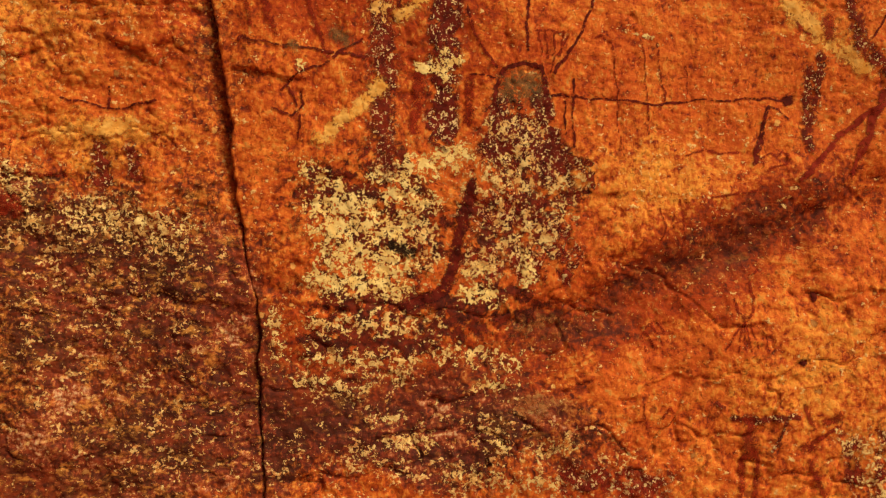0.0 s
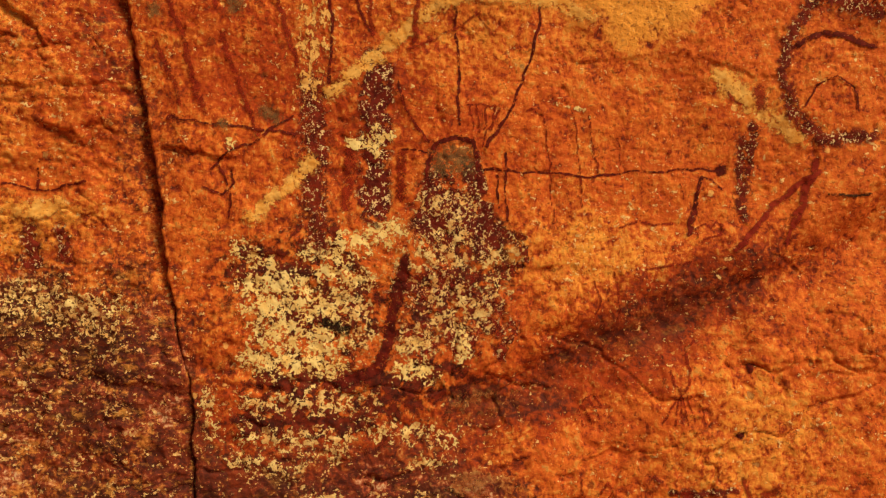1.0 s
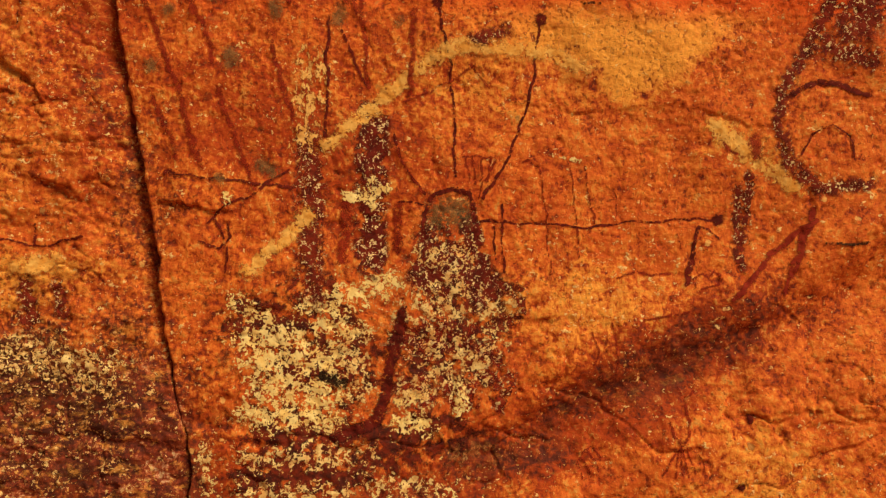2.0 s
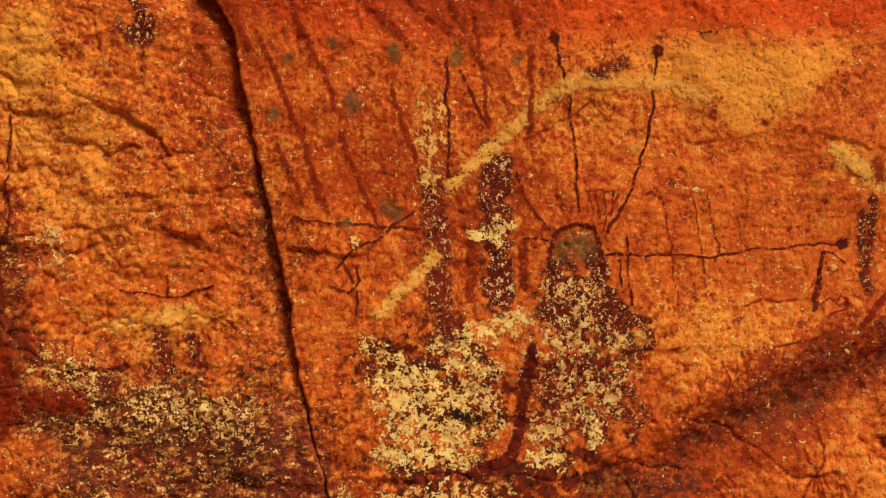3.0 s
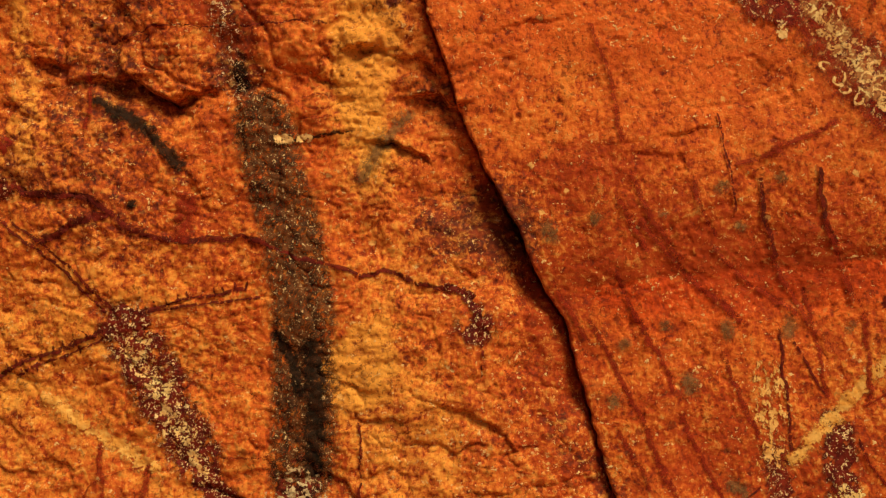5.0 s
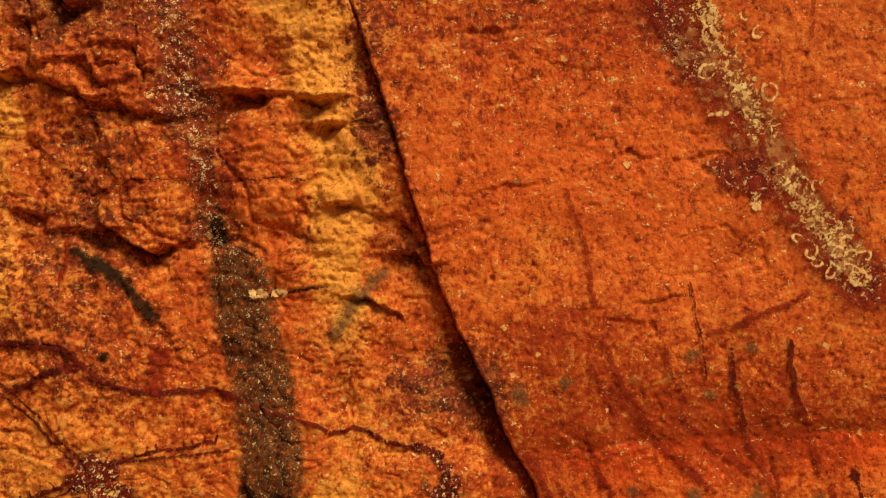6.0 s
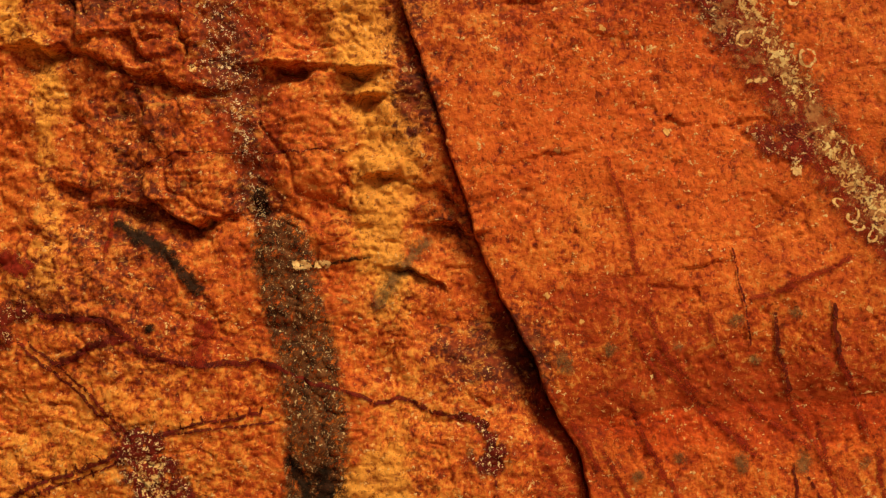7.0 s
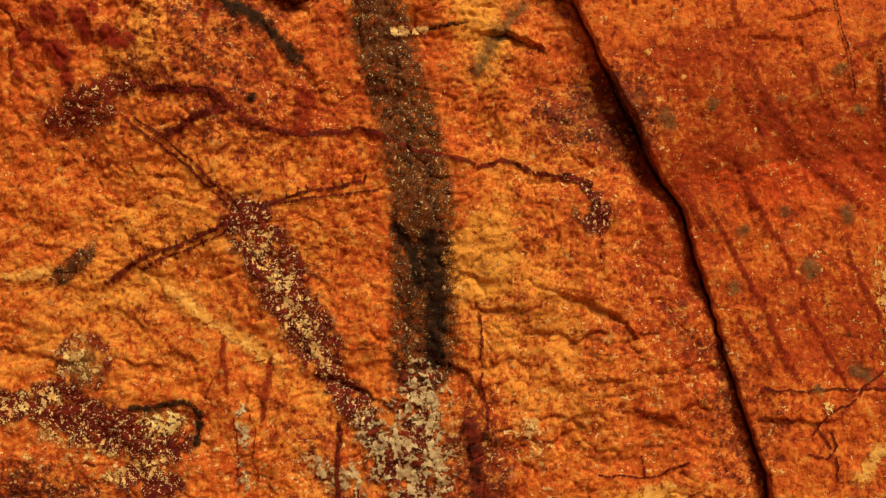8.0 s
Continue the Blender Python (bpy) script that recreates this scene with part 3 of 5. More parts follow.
field("soot_and_shade", 0.35, 0.078, 0.260, -0.53, 1.61)
field("flake", 0.3, 0.195, 0.130, -0.53, 0.70)
field("ochre", 0.45, 0.130, 0.260, -0.98, 3.33)
field("soot_and_shade", 0.35, 0.078, 0.078, -1.56, 3.46)
field("red", 0.5, 0.078, 0.260, -1.44, 3.40)
# the next three colour in the shade behind the slab's edge
field("soot_and_shade", 0.5, 0.045, 0.117, -0.84, 2.99, -20)
field("soot_and_shade", 0.5, 0.058, 0.078, -0.81, 2.72, -20)
field("soot_and_shade", 0.35, 0.045, 0.208, -0.58, 1.77, 12)
field("soot_and_shade", 0.4, 0.156, 0.078, -0.76, 2.39)
field("red", 0.4, 0.390, 0.078, -2.00, 1.74)
field("soot_and_shade", 0.4, 0.260, 0.052, -2.13, 1.72)
field("ochre", 0.35, 0.429, 0.260, -1.95, 2.04)
field("ochre", 0.25, 0.325, 0.195, -1.48, 2.30)
field("ochre", 0.35, 0.195, 0.325, -1.52, 1.76)
field("flake", 0.5, 0.325, 0.078, -2.13, 1.76)
field("flake", 0.2, 0.429, 0.208, -0.76, 1.23)
field("red", 0.4, 0.325, 0.325, -0.48, 1.12)
field("red", 0.35, 0.390, 0.208, -0.63, 3.29)
field("soot_and_shade", 0.25, 0.390, 0.156, -0.64, 3.23)
field("red", 0.3, 0.260, 0.130, -0.26, 3.25)
field("soot_and_shade", 0.6, 0.455, 0.143, -1.28, 1.33)
field("soot_and_shade", 0.45, 0.078, 0.208, -1.15, 1.60, -15)
field("flake", 0.35, 0.494, 0.169, -1.24, 1.38)
field("red", 0.4, 0.078, 0.208, -1.13, 1.57, -15)
field("soot_and_shade", 0.4, 0.338, 0.091, -0.76, 1.25)
field("flake", 0.2, 0.325, 0.104, -0.76, 1.27)
# long red field in place of the shade left of the crack
field("red", 0.5, 0.091, 0.390, -0.62, 1.93, -10)
field("soot_and_shade", 0.4, 0.052, 0.195, -1.54, 1.72)
field("soot_and_shade", 0.55, 0.143, 0.143, -1.61, 3.46)
field("soot_and_shade", 0.5, 0.117, 0.156, -1.52, 2.98)
field("soot_and_shade", 0.4, 0.156, 0.078, -1.47, 2.82)
field("red", 0.4, 0.169, 0.117, -1.43, 2.87)
field("soot_and_shade", 0.45, 0.195, 0.117, -0.92, 1.04)
field("soot_and_shade", 0.35, 0.156, 0.104, -0.94, 1.20)
field("soot_and_shade", 0.35, 0.195, 0.130, -0.89, 1.25)
# painted shade at the hollow's upper end
field("soot_and_shade", 0.3, 0.260, 0.078, 0.84, 1.23, 25)
field("red", 0.3, 0.260, 0.260, -0.11, 1.64)
field("soot_and_shade", 0.15, 0.260, 0.260, -0.12, 1.61)
field("soot_and_shade", 0.3, 0.195, 0.195, -1.70, 2.74)
# the next two extend the painted shade below the hollow
field("red", 0.35, 0.416, 0.078, 0.66, 1.14, 22)
field("soot_and_shade", 0.25, 0.416, 0.065, 0.59, 1.16, 22)
field("soot_and_shade", 0.3, 0.260, 0.104, -0.71, 1.07)
field("red", 0.3, 0.260, 0.130, -0.77, 1.16)
field("soot_and_shade", 0.3, 0.338, 0.169, -1.59, 2.62)
field("red", 0.35, 0.338, 0.195, -1.57, 2.59)
field("scarlet", 0.4, 0.676, 0.494, -0.37, 2.89)
# the next two darken the colour for shade at the open gap
field("soot_and_shade", 0.3, 0.156, 0.078, -0.75, 2.35)
field("soot_and_shade", 0.35, 0.078, 0.078, -0.67, 2.26)
field("flake", 0.3, 0.260, 0.156, -1.48, 1.35)
field("red", 0.32, 0.442, 0.286, -0.08, 1.87)
field("red", 0.3, 0.286, 0.182, 0.12, 1.62)
# more shade of the open gap, as dark colour
field("soot_and_shade", 0.4, 0.143, 0.156, -0.73, 2.33)
field("red", 0.35, 0.260, 0.117, -0.95, 2.40)
field("soot_and_shade", 0.25, 0.156, 0.117, -1.59, 2.46)

CHANNELS = ("ochre", "soot_and_shade", "red", "flake", "scarlet", "tan")


def minerals_and_shade(x, z):
    out = {c: np.zeros(x.shape) for c in CHANNELS}
    wx, wz = x + 0.05 * fbm(x, z, 6, 3, 61), z + 0.05 * fbm(x, z, 6, 3, 62)
    for channel, strength, rx, rz, cx, cz, lean in FIELDS:
        ca, sa = math.cos(radians(lean)), math.sin(radians(lean))
        u, v = (wx - cx) * ca + (wz - cz) * sa, -(wx - cx) * sa + (wz - cz) * ca
        out[channel] += strength * np.exp(-((u / rx) ** 2 + (v / rz) ** 2) ** 1.5)
    # shade beside the crack on the slab behind it, put into the colour as deep red
    shade_dist = crack_x(z) - x
    out["red"] += 0.5 * (shade_dist > -0.12) * np.exp(-np.abs(shade_dist) / 0.055) * (shade_dist > 0) * np.clip(0.7 + 0.7 * fbm(x, z, 9, 3, 63), 0, 1.2)
    # scarlet right under the bedding line, deeper red right above it
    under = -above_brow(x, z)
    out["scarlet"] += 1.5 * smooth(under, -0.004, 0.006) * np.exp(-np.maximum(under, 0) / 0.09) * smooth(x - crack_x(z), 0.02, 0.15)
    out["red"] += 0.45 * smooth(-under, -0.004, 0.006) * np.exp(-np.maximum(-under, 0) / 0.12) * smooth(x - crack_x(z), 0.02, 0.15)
    return {c: np.clip(v, -1, 1.2) for c, v in out.items()}


def spaced(edges):
    """Column or row places from (end, step) pairs."""
    at = [edges[0]]
    for end, stepping in edges[1:]:
        count = max(1, round((end - at[-1]) / stepping))
        start = at[-1]
        at += [start + (end - start) * (k + 1) / count for k in range(count)]
    return np.array(at)


FINE = 0.0038
ROWS_Z = spaced([-0.1, (0.55, 0.05), (3.62, FINE), (4.6, 0.05)])


def sheet(name, px, py, pz, label):
    """One slab as a grid of vertices, with its fields of colour."""
    # the upper and outer sides run back to the rock mass behind
    px, pz = np.vstack([px, px[-1:]]), np.vstack([pz, pz[-1:]])
    py = np.vstack([py, np.maximum(py[-1:], 2.75)])
    side = slice(-1, None) if name == "wall_1" else slice(0, 1)
    grown = []
    for values in (px, np.maximum(py, 2.75), pz):
        grown.append(values[:, side])
    px, py, pz = (np.hstack((p, e) if name == "wall_1" else (e, p)) for p, e in zip((px, py, pz), grown))
    nz, nu = px.shape
    co = np.stack([px, py, pz], -1).reshape(-1, 3)
    index = np.arange(nz * nu).reshape(nz, nu)
    quads = np.stack([index[:-1, :-1], index[:-1, 1:], index[1:, 1:], index[1:, :-1]], -1).reshape(-1, 4)
    mesh = mesh_of(name, co, quads)
    m = minerals_and_shade(co[:, 0], co[:, 2])
    for attr, keys in (("mineral_and_shade", CHANNELS[:3]), ("wear", CHANNELS[3:])):
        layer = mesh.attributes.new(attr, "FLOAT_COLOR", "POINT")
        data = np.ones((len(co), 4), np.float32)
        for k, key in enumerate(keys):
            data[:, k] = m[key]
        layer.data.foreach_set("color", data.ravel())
    mesh.materials.append(SMOOTH_ROCK if name == "wall_1" else FLAKING_ROCK)
    ob = tagged(new(name, mesh), label, "rock wall", kind="structure")
    du = np.gradient(np.stack([px, py, pz], -1), axis=1)
    dz = np.gradient(np.stack([px, py, pz], -1), axis=0)
    normal = np.cross(du, dz)
    normal /= np.linalg.norm(normal, axis=-1, keepdims=True) + 1e-12
    return {"ob": ob, "co": co, "quads": quads, "normal": normal.reshape(-1, 3)}


def mesh_of(name, co, quads):
    mesh = bpy.data.meshes.new(name)
    mesh.vertices.add(len(co))
    mesh.vertices.foreach_set("co", np.ascontiguousarray(co, np.float32).ravel())
    mesh.loops.add(quads.size)
    mesh.loops.foreach_set("vertex_index", np.ascontiguousarray(quads, np.int32).ravel())
    mesh.polygons.add(len(quads))
    mesh.polygons.foreach_set("loop_start", np.arange(0, quads.size, 4, dtype=np.int32))
    mesh.polygons.foreach_set("use_smooth", np.ones(len(quads), bool))
    mesh.update(calc_edges=True)
    return mesh


def build_right():
    u = spaced([0.0, (0.02, 0.0025), (1.85, FINE), (3.6, 0.06)])
    back = np.array([0.30, 0.16, 0.08, 0.04])
    zz = ROWS_Z[:, None] + 0 * u[None, :]
    cx = crack_x(ROWS_Z)[:, None]
    x = cx + u[None, :]
    radius = 0.008
    d = np.clip(u[None, :], 0, radius)
    round_off = radius - np.sqrt(radius ** 2 - (radius - d) ** 2)
    y = face_y(x, zz) - relief_right(x, zz) + round_off
    bx = cx + 0.004 + 0 * back[None, :]
    by = y[:, :1] + back[None, :]
    bz = ROWS_Z[:, None] + 0 * back[None, :]
    return sheet("wall_1", np.hstack([bx, x]), np.hstack([by, y]), np.hstack([bz, zz]),
                 "smooth orange sandstone slab standing proud beside a deep crack")


def build_left():
    v = spaced([-0.10, (-0.02, 0.006), (1.95, FINE), (3.6, 0.06)])[::-1]
    zz = ROWS_Z[:, None] + 0 * v[None, :]
    x = crack_x(ROWS_Z)[:, None] - v[None, :]
    depth = (np.interp(ROWS_Z, GAP_Z, GAP_DEPTH) * np.clip(0.85 + 0.6 * value_noise(ROWS_Z * 7, ROWS_Z * 0, 8), 0.3, 1.3))[:, None]
    s = v[None, :] + 0.012 * fbm(x, zz, 12, 3, 71)
    recess = 1.1 * depth * np.exp(-np.maximum(s, 0) / 0.09) + 0.014 * np.exp(-(np.maximum(v[None, :], 0) / 0.004) ** 2) + 3.0 * np.maximum(-v[None, :], 0)
    y = face_y(x, zz) - relief_left(x, zz) + recess
    return sheet("wall_2", x, y, zz, "rough flaking orange and yellow sandstone slab set back behind a crack")


RIGHT, LEFT = build_right(), build_left()


def block(name, lo, hi, material, label, category):
    bm = bmesh.new()
    bmesh.ops.create_cube(bm, size=1.0)
    for v in bm.verts:
        v.co = [lo[k] + (v.co[k] + 0.5) * (hi[k] - lo[k]) for k in range(3)]
    mesh = bpy.data.meshes.new(name)
    bm.to_mesh(mesh)
    bm.free()
    mesh.materials.append(material)
    return tagged(new(name, mesh), label, category, kind="structure")


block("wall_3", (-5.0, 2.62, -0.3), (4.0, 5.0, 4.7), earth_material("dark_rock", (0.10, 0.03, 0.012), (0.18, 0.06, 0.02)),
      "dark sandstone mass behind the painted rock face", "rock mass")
block("ground", (-60.0, -60.0, -0.5), (60.0, 60.0, 0.0), earth_material("red_sand", (0.30, 0.12, 0.05), (0.42, 0.20, 0.09)),
      "dry red sand at the foot of the rock", "ground")

# ---- the paintings: thin skins of pigment that lie on the stone ----
LAYER = [0]


def skin(name, paint, strokes, slab, parent=None):
    """A skin over all places within the half width of one of the strokes (half width, then the course)."""
    LAYER[0] += 1
    co, reach = slab["co"], max(s[0] for s in strokes)
    xs = [p[0] for s in strokes for p in s[1:]]
    zs = [p[1] for s in strokes for p in s[1:]]
    m = reach * 2.0 + 0.01
    pick = np.where((co[:, 0] > min(xs) - m) & (co[:, 0] < max(xs) + m) & (co[:, 2] > min(zs) - m) & (co[:, 2] < max(zs) + m))[0]
    x, z = co[pick, 0], co[pick, 2]
    x, z = x + 0.0045 * fbm(x, z, 26, 3, 81), z + 0.0045 * fbm(x, z, 26, 3, 82)
    cover = np.full(len(pick), -9.0)
    for half, *course in strokes:
        half = max(half, 0.0031)
        if len(course) == 1:
            course = [course[0], (course[0][0] + 0.0005, course[0][1])]
        d, _ = along(x, z, course)
        cover = np.maximum(cover, 1.0 - d / half)
    full = np.full(len(co), -9.0)
    full[pick] = cover
    quads = slab["quads"]
    near = np.zeros(len(co), bool)
    near[pick] = True
    cand = quads[near[quads].all(axis=1)]
    cand = cand[full[cand].max(axis=1) > -0.6]
    used, inverse = np.unique(cand, return_inverse=True)
    lifted = co[used] + slab["normal"][used] * (0.0007 + 0.00002 * LAYER[0])
    mesh = mesh_of(name, lifted, inverse.reshape(-1, 4))
    layer = mesh.attributes.new("cover", "FLOAT", "POINT")
    layer.data.foreach_set("value", full[used].astype(np.float32))
    mesh.materials.append(PAINT[paint])
    ob = new(name, mesh)
    ob.parent = parent
    return ob


def figure(name, label, category, group=""):
    return tagged(new(name), label, category, group)


motif = figure("cross_figure", "maroon and cream figure with an oval head and rods", "rock painting")
tagged(skin("body", "dark", [
    (0.0715, (-0.295, 0.991), (-0.032, 0.977)),
    (0.0845, (0.153, 1.439), (0.233, 1.387)),
    (0.0975, (-0.242, 1.096), (-0.005, 1.043), (0.153, 1.069)),
    (0.0975, (-0.295, 1.333), (-0.111, 1.360)),
    (0.1200, (-0.190, 1.254), (-0.060, 1.240)),
    (0.1200, (0.127, 1.254), (0.220, 1.281)),
], RIGHT, motif), "dark flaking maroon ground")
skin("chest", "speckled", [
    (0.0606, (0.146, 1.498), (0.146, 1.432)),
    (0.0263, (0.225, 1.563), (0.248, 1.458)),
    (0.0448, (0.212, 1.465), (0.265, 1.399)),
], RIGHT, motif)
skin("chest", "mottled", [
    (0.0817, (0.087, 1.280), (0.192, 1.294)),
    (0.0685, (0.074, 1.175), (0.219, 1.162)),
    (0.0527, (0.265, 1.254), (0.271, 1.201)),
], RIGHT, motif)
skin("lobe", "maroon", [
    (0.0158, (0.300, 1.405), (0.342, 1.390), (0.348, 1.349), (0.311, 1.320)),
], RIGHT, motif)
skin("lobe", "mottled", [
    (0.0395, (0.298, 1.195), (0.282, 1.138)),
], RIGHT, motif)
tagged(skin("crust", "cream", [
    (0.0395, (-0.315, 1.386), (-0.242, 1.340)),
    (0.0632, (-0.288, 1.300), (-0.183, 1.294)),
    (0.0738, (-0.269, 1.247), (-0.104, 1.247)),
    (0.0685, (-0.255, 1.182), (-0.091, 1.178)),
    (0.0527, (-0.288, 1.122), (-0.104, 1.106)),
    (0.0448, (-0.150, 1.370), (-0.058, 1.396), (0.028, 1.409)),
    (0.0342, (-0.018, 1.423), (0.058, 1.419)),
    (0.0421, (-0.124, 1.326), (-0.025, 1.317)),
], RIGHT, motif), "thick flaking cream crust")
tagged(skin("crust", "cream", [
    (0.0316, (0.195, 1.182), (0.200, 1.122)),
    (0.0421, (0.058, 1.096), (0.111, 1.093)),
    (0.0290, (0.061, 1.146), (0.103, 1.162)),
], RIGHT, motif), "thick flaking cream crust")
tagged(skin("specks", "sparse", [
    (0.0380, (0.140, 1.353), (0.232, 1.340), (0.327, 1.370)),
    (0.0790, (0.126, 1.280), (0.238, 1.234)),
    (0.0560, (-0.045, 1.270), (-0.030, 1.160)),
    (0.0685, (0.067, 1.340), (0.192, 1.405)),
    (0.0474, (0.126, 1.475), (0.219, 1.475)),
    (0.0579, (0.074, 1.162), (0.159, 1.201)),
    (0.0448, (0.271, 1.320), (0.284, 1.280)),
], RIGHT, motif), "scattered small cream scales")
skin("hem", "sparse", [
    (0.0448, (-0.295, 1.017), (-0.025, 1.024)),
    (0.0421, (-0.295, 0.951), (-0.078, 0.931)),
    (0.0263, (-0.176, 0.909), (-0.082, 0.901)),
], RIGHT, motif)
skin("hem", "sparse", [
    (0.0421, (-0.032, 0.967), (0.159, 0.938)),
    (0.0211, (0.074, 0.872), (0.179, 0.885)),
], RIGHT, motif)
skin("hem", "sparse", [
    (0.0395, (-0.328, 0.896), (-0.190, 0.869)),
    (0.0290, (-0.398, 1.043), (-0.377, 0.951)),
], RIGHT, motif)
skin("hem", "sparse", [
    (0.0237, (-0.163, 0.804), (-0.104, 0.806)),
    (0.0290, (-0.111, 0.740), (-0.025, 0.756)),
    (0.0290, (0.103, 0.773), (0.140, 0.738)),
    (0.0237, (-0.190, 0.727), (-0.161, 0.706)),
], RIGHT, motif)
skin("hem", "sparse", [
    (0.0342, (0.021, 0.672), (0.258, 0.659)),
    (0.0290, (0.219, 0.727), (0.291, 0.743)),
], RIGHT, motif)
skin("sash", "line", [
    (0.0171, (0.071, 1.353), (0.045, 1.254), (0.021, 1.162), (0.001, 1.103), (-0.091, 1.063)),
], RIGHT, motif)
skin("dark_patch", "charcoal", [
    (0.0132, (-0.124, 1.212), (-0.074, 1.193)),
], RIGHT, motif)
tagged(skin("head", "grey", [
    (0.0429, (0.160, 1.582), (0.200, 1.585)),
], RIGHT, motif), "dull grey-tan fill")
skin("head_outline", "line", [
    (0.0070, (0.127, 1.525), (0.122, 1.578), (0.144, 1.624), (0.193, 1.643), (0.229, 1.627), (0.243, 1.572), (0.239, 1.519)),
], RIGHT, motif)
skin("side_rod", "line", [
    (0.0029, (0.122, 1.603), (0.067, 1.608)),
], RIGHT, motif)
skin("side_rod", "line", [
    (0.0033, (0.129, 1.627), (0.077, 1.695), (0.055, 1.775)),
], RIGHT, motif)
skin("tall_rod", "line", [
    (0.0143, (0.165, 2.076)),
    (0.0042, (0.168, 2.065), (0.183, 1.996), (0.194, 1.916), (0.196, 1.796), (0.202, 1.670)),
], RIGHT, motif)
skin("slanting_rod", "line", [
    (0.0182, (0.407, 2.031)),
    (0.0042, (0.403, 2.026), (0.392, 1.909), (0.362, 1.804), (0.311, 1.687), (0.262, 1.611)),
], RIGHT, motif)
motif = figure("spear", "long thin dark red spear with a round head", "rock painting")
skin("stroke", "line", [
    (0.0021, (0.286, 1.545), (0.286, 1.466)),
], RIGHT, motif)
skin("stroke", "line", [
    (0.0021, (0.303, 1.598), (0.307, 1.439)),
    (0.0182, (0.815, 1.553)),
    (0.0033, (0.253, 1.557), (0.352, 1.555), (0.458, 1.543), (0.538, 1.544), (0.670, 1.551), (0.809, 1.555)),
], RIGHT, motif)
tagged(skin("painted_comb", "faint", [
    (0.0029, (0.296, 1.710), (0.252, 1.611)),
    (0.0021, (0.285, 1.710), (0.275, 1.651)),
    (0.0021, (0.266, 1.710), (0.262, 1.651)),
    (0.0021, (0.243, 1.710), (0.251, 1.644)),
    (0.0021, (0.226, 1.710), (0.235, 1.657)),
    (0.0025, (0.219, 1.710), (0.299, 1.714)),
], RIGHT, None), "small dark red comb shape on orange rock", "rock painting")
tagged(skin("wavy_line", "faint", [
    (0.0021, (0.358, 1.691), (0.378, 1.700), (0.394, 1.688), (0.402, 1.651), (0.405, 1.598), (0.414, 1.572), (0.408, 1.519), (0.416, 1.433)),
], RIGHT, None), "thin wavering dark red line on orange rock", "rock painting", "wavy lines")
tagged(skin("wavy_line", "faint", [
    (0.0021, (0.464, 1.691), (0.471, 1.651), (0.478, 1.585), (0.482, 1.519), (0.485, 1.466)),
], RIGHT, None), "thin wavering dark red line on orange rock", "rock painting", "wavy lines")
tagged(skin("wavy_line", "faint", [
    (0.0021, (0.504, 1.684), (0.508, 1.638), (0.518, 1.585), (0.524, 1.552)),
], RIGHT, None), "thin wavering dark red line on orange rock", "rock painting", "wavy lines")
tagged(skin("wavy_line", "faint", [
    (0.0025, (0.570, 1.632), (0.573, 1.565)),
], RIGHT, None), "short faint red upright line on orange rock", "rock painting", "wavy lines")
motif = figure("pale_streak", "pale yellow flaking streak on orange rock", "rock painting")
skin("stroke", "sparse", [
    (0.0082, (0.425, 1.710), (0.497, 1.697)),
], RIGHT, motif)
skin("stroke", "sparse", [
    (0.0082, (0.504, 1.678)),
], RIGHT, motif)
tagged(skin("stick_figure", "line", [
    (0.0025, (0.765, 1.532), (0.789, 1.527), (0.818, 1.506)),
    (0.0064, (0.765, 1.532), (0.752, 1.473), (0.729, 1.400)),
], RIGHT, None), "small dark red bent stick figure", "rock painting")
tagged(skin("upright_mark", "maroon", [
    (0.0130, (0.889, 1.651), (0.884, 1.572), (0.877, 1.499)),
    (0.0130, (0.863, 1.625), (0.863, 1.532), (0.861, 1.442)),
], RIGHT, None), "pair of dark maroon upright blades", "rock painting")
tagged(skin("looped_sign", "faint", [
    (0.0021, (0.749, 1.393), (0.743, 1.413), (0.769, 1.426), (0.782, 1.413), (0.795, 1.429), (0.815, 1.420), (0.809, 1.400), (0.762, 1.389)),
], RIGHT, None), "thin faint red looped sign on orange rock", "rock painting")
motif = figure("scrawl", "faint red scrawl of short lines", "rock painting")
skin("stroke", "faint", [
    (0.0025, (0.571, 1.420), (0.617, 1.433), (0.657, 1.420), (0.696, 1.426)),
], RIGHT, motif)
skin("stroke", "faint", [
    (0.0021, (0.716, 1.519), (0.723, 1.479)),
], RIGHT, motif)
skin("stroke", "faint", [
    (0.0025, (0.630, 1.320), (0.683, 1.327), (0.736, 1.340)),
], RIGHT, motif)
skin("stroke", "faint", [
    (0.0021, (0.504, 1.294), (0.518, 1.254), (0.511, 1.215)),
], RIGHT, motif)
skin("stroke", "faint", [
    (0.0021, (0.557, 1.320), (0.564, 1.201)),
], RIGHT, motif)
skin("stroke", "faint", [
    (0.0082, (0.690, 1.598)),
], RIGHT, motif)
tagged(skin("comb_mark", "faint", [
    (0.0025, (0.462, 0.991), (0.495, 1.030)),
    (0.0029, (0.466, 0.993), (0.473, 0.958)),
    (0.0029, (0.478, 1.004), (0.495, 0.962)),
    (0.0029, (0.489, 1.017), (0.511, 0.977)),
    (0.0029, (0.499, 1.027), (0.528, 0.984)),
], RIGHT, None), "small red comb-like mark on orange rock", "rock painting")
motif = figure("fringed_figure", "small thin red figure with fringed legs", "rock painting")
skin("body", "faint", [
    (0.0042, (0.716, 1.135), (0.722, 1.083), (0.719, 1.050), (0.703, 1.033), (0.684, 1.050), (0.680, 1.083)),
    (0.0032, (0.716, 1.133), (0.745, 1.149)),
    (0.0032, (0.703, 1.162), (0.712, 1.142)),
], RIGHT, motif)
skin("fringe", "faint", [
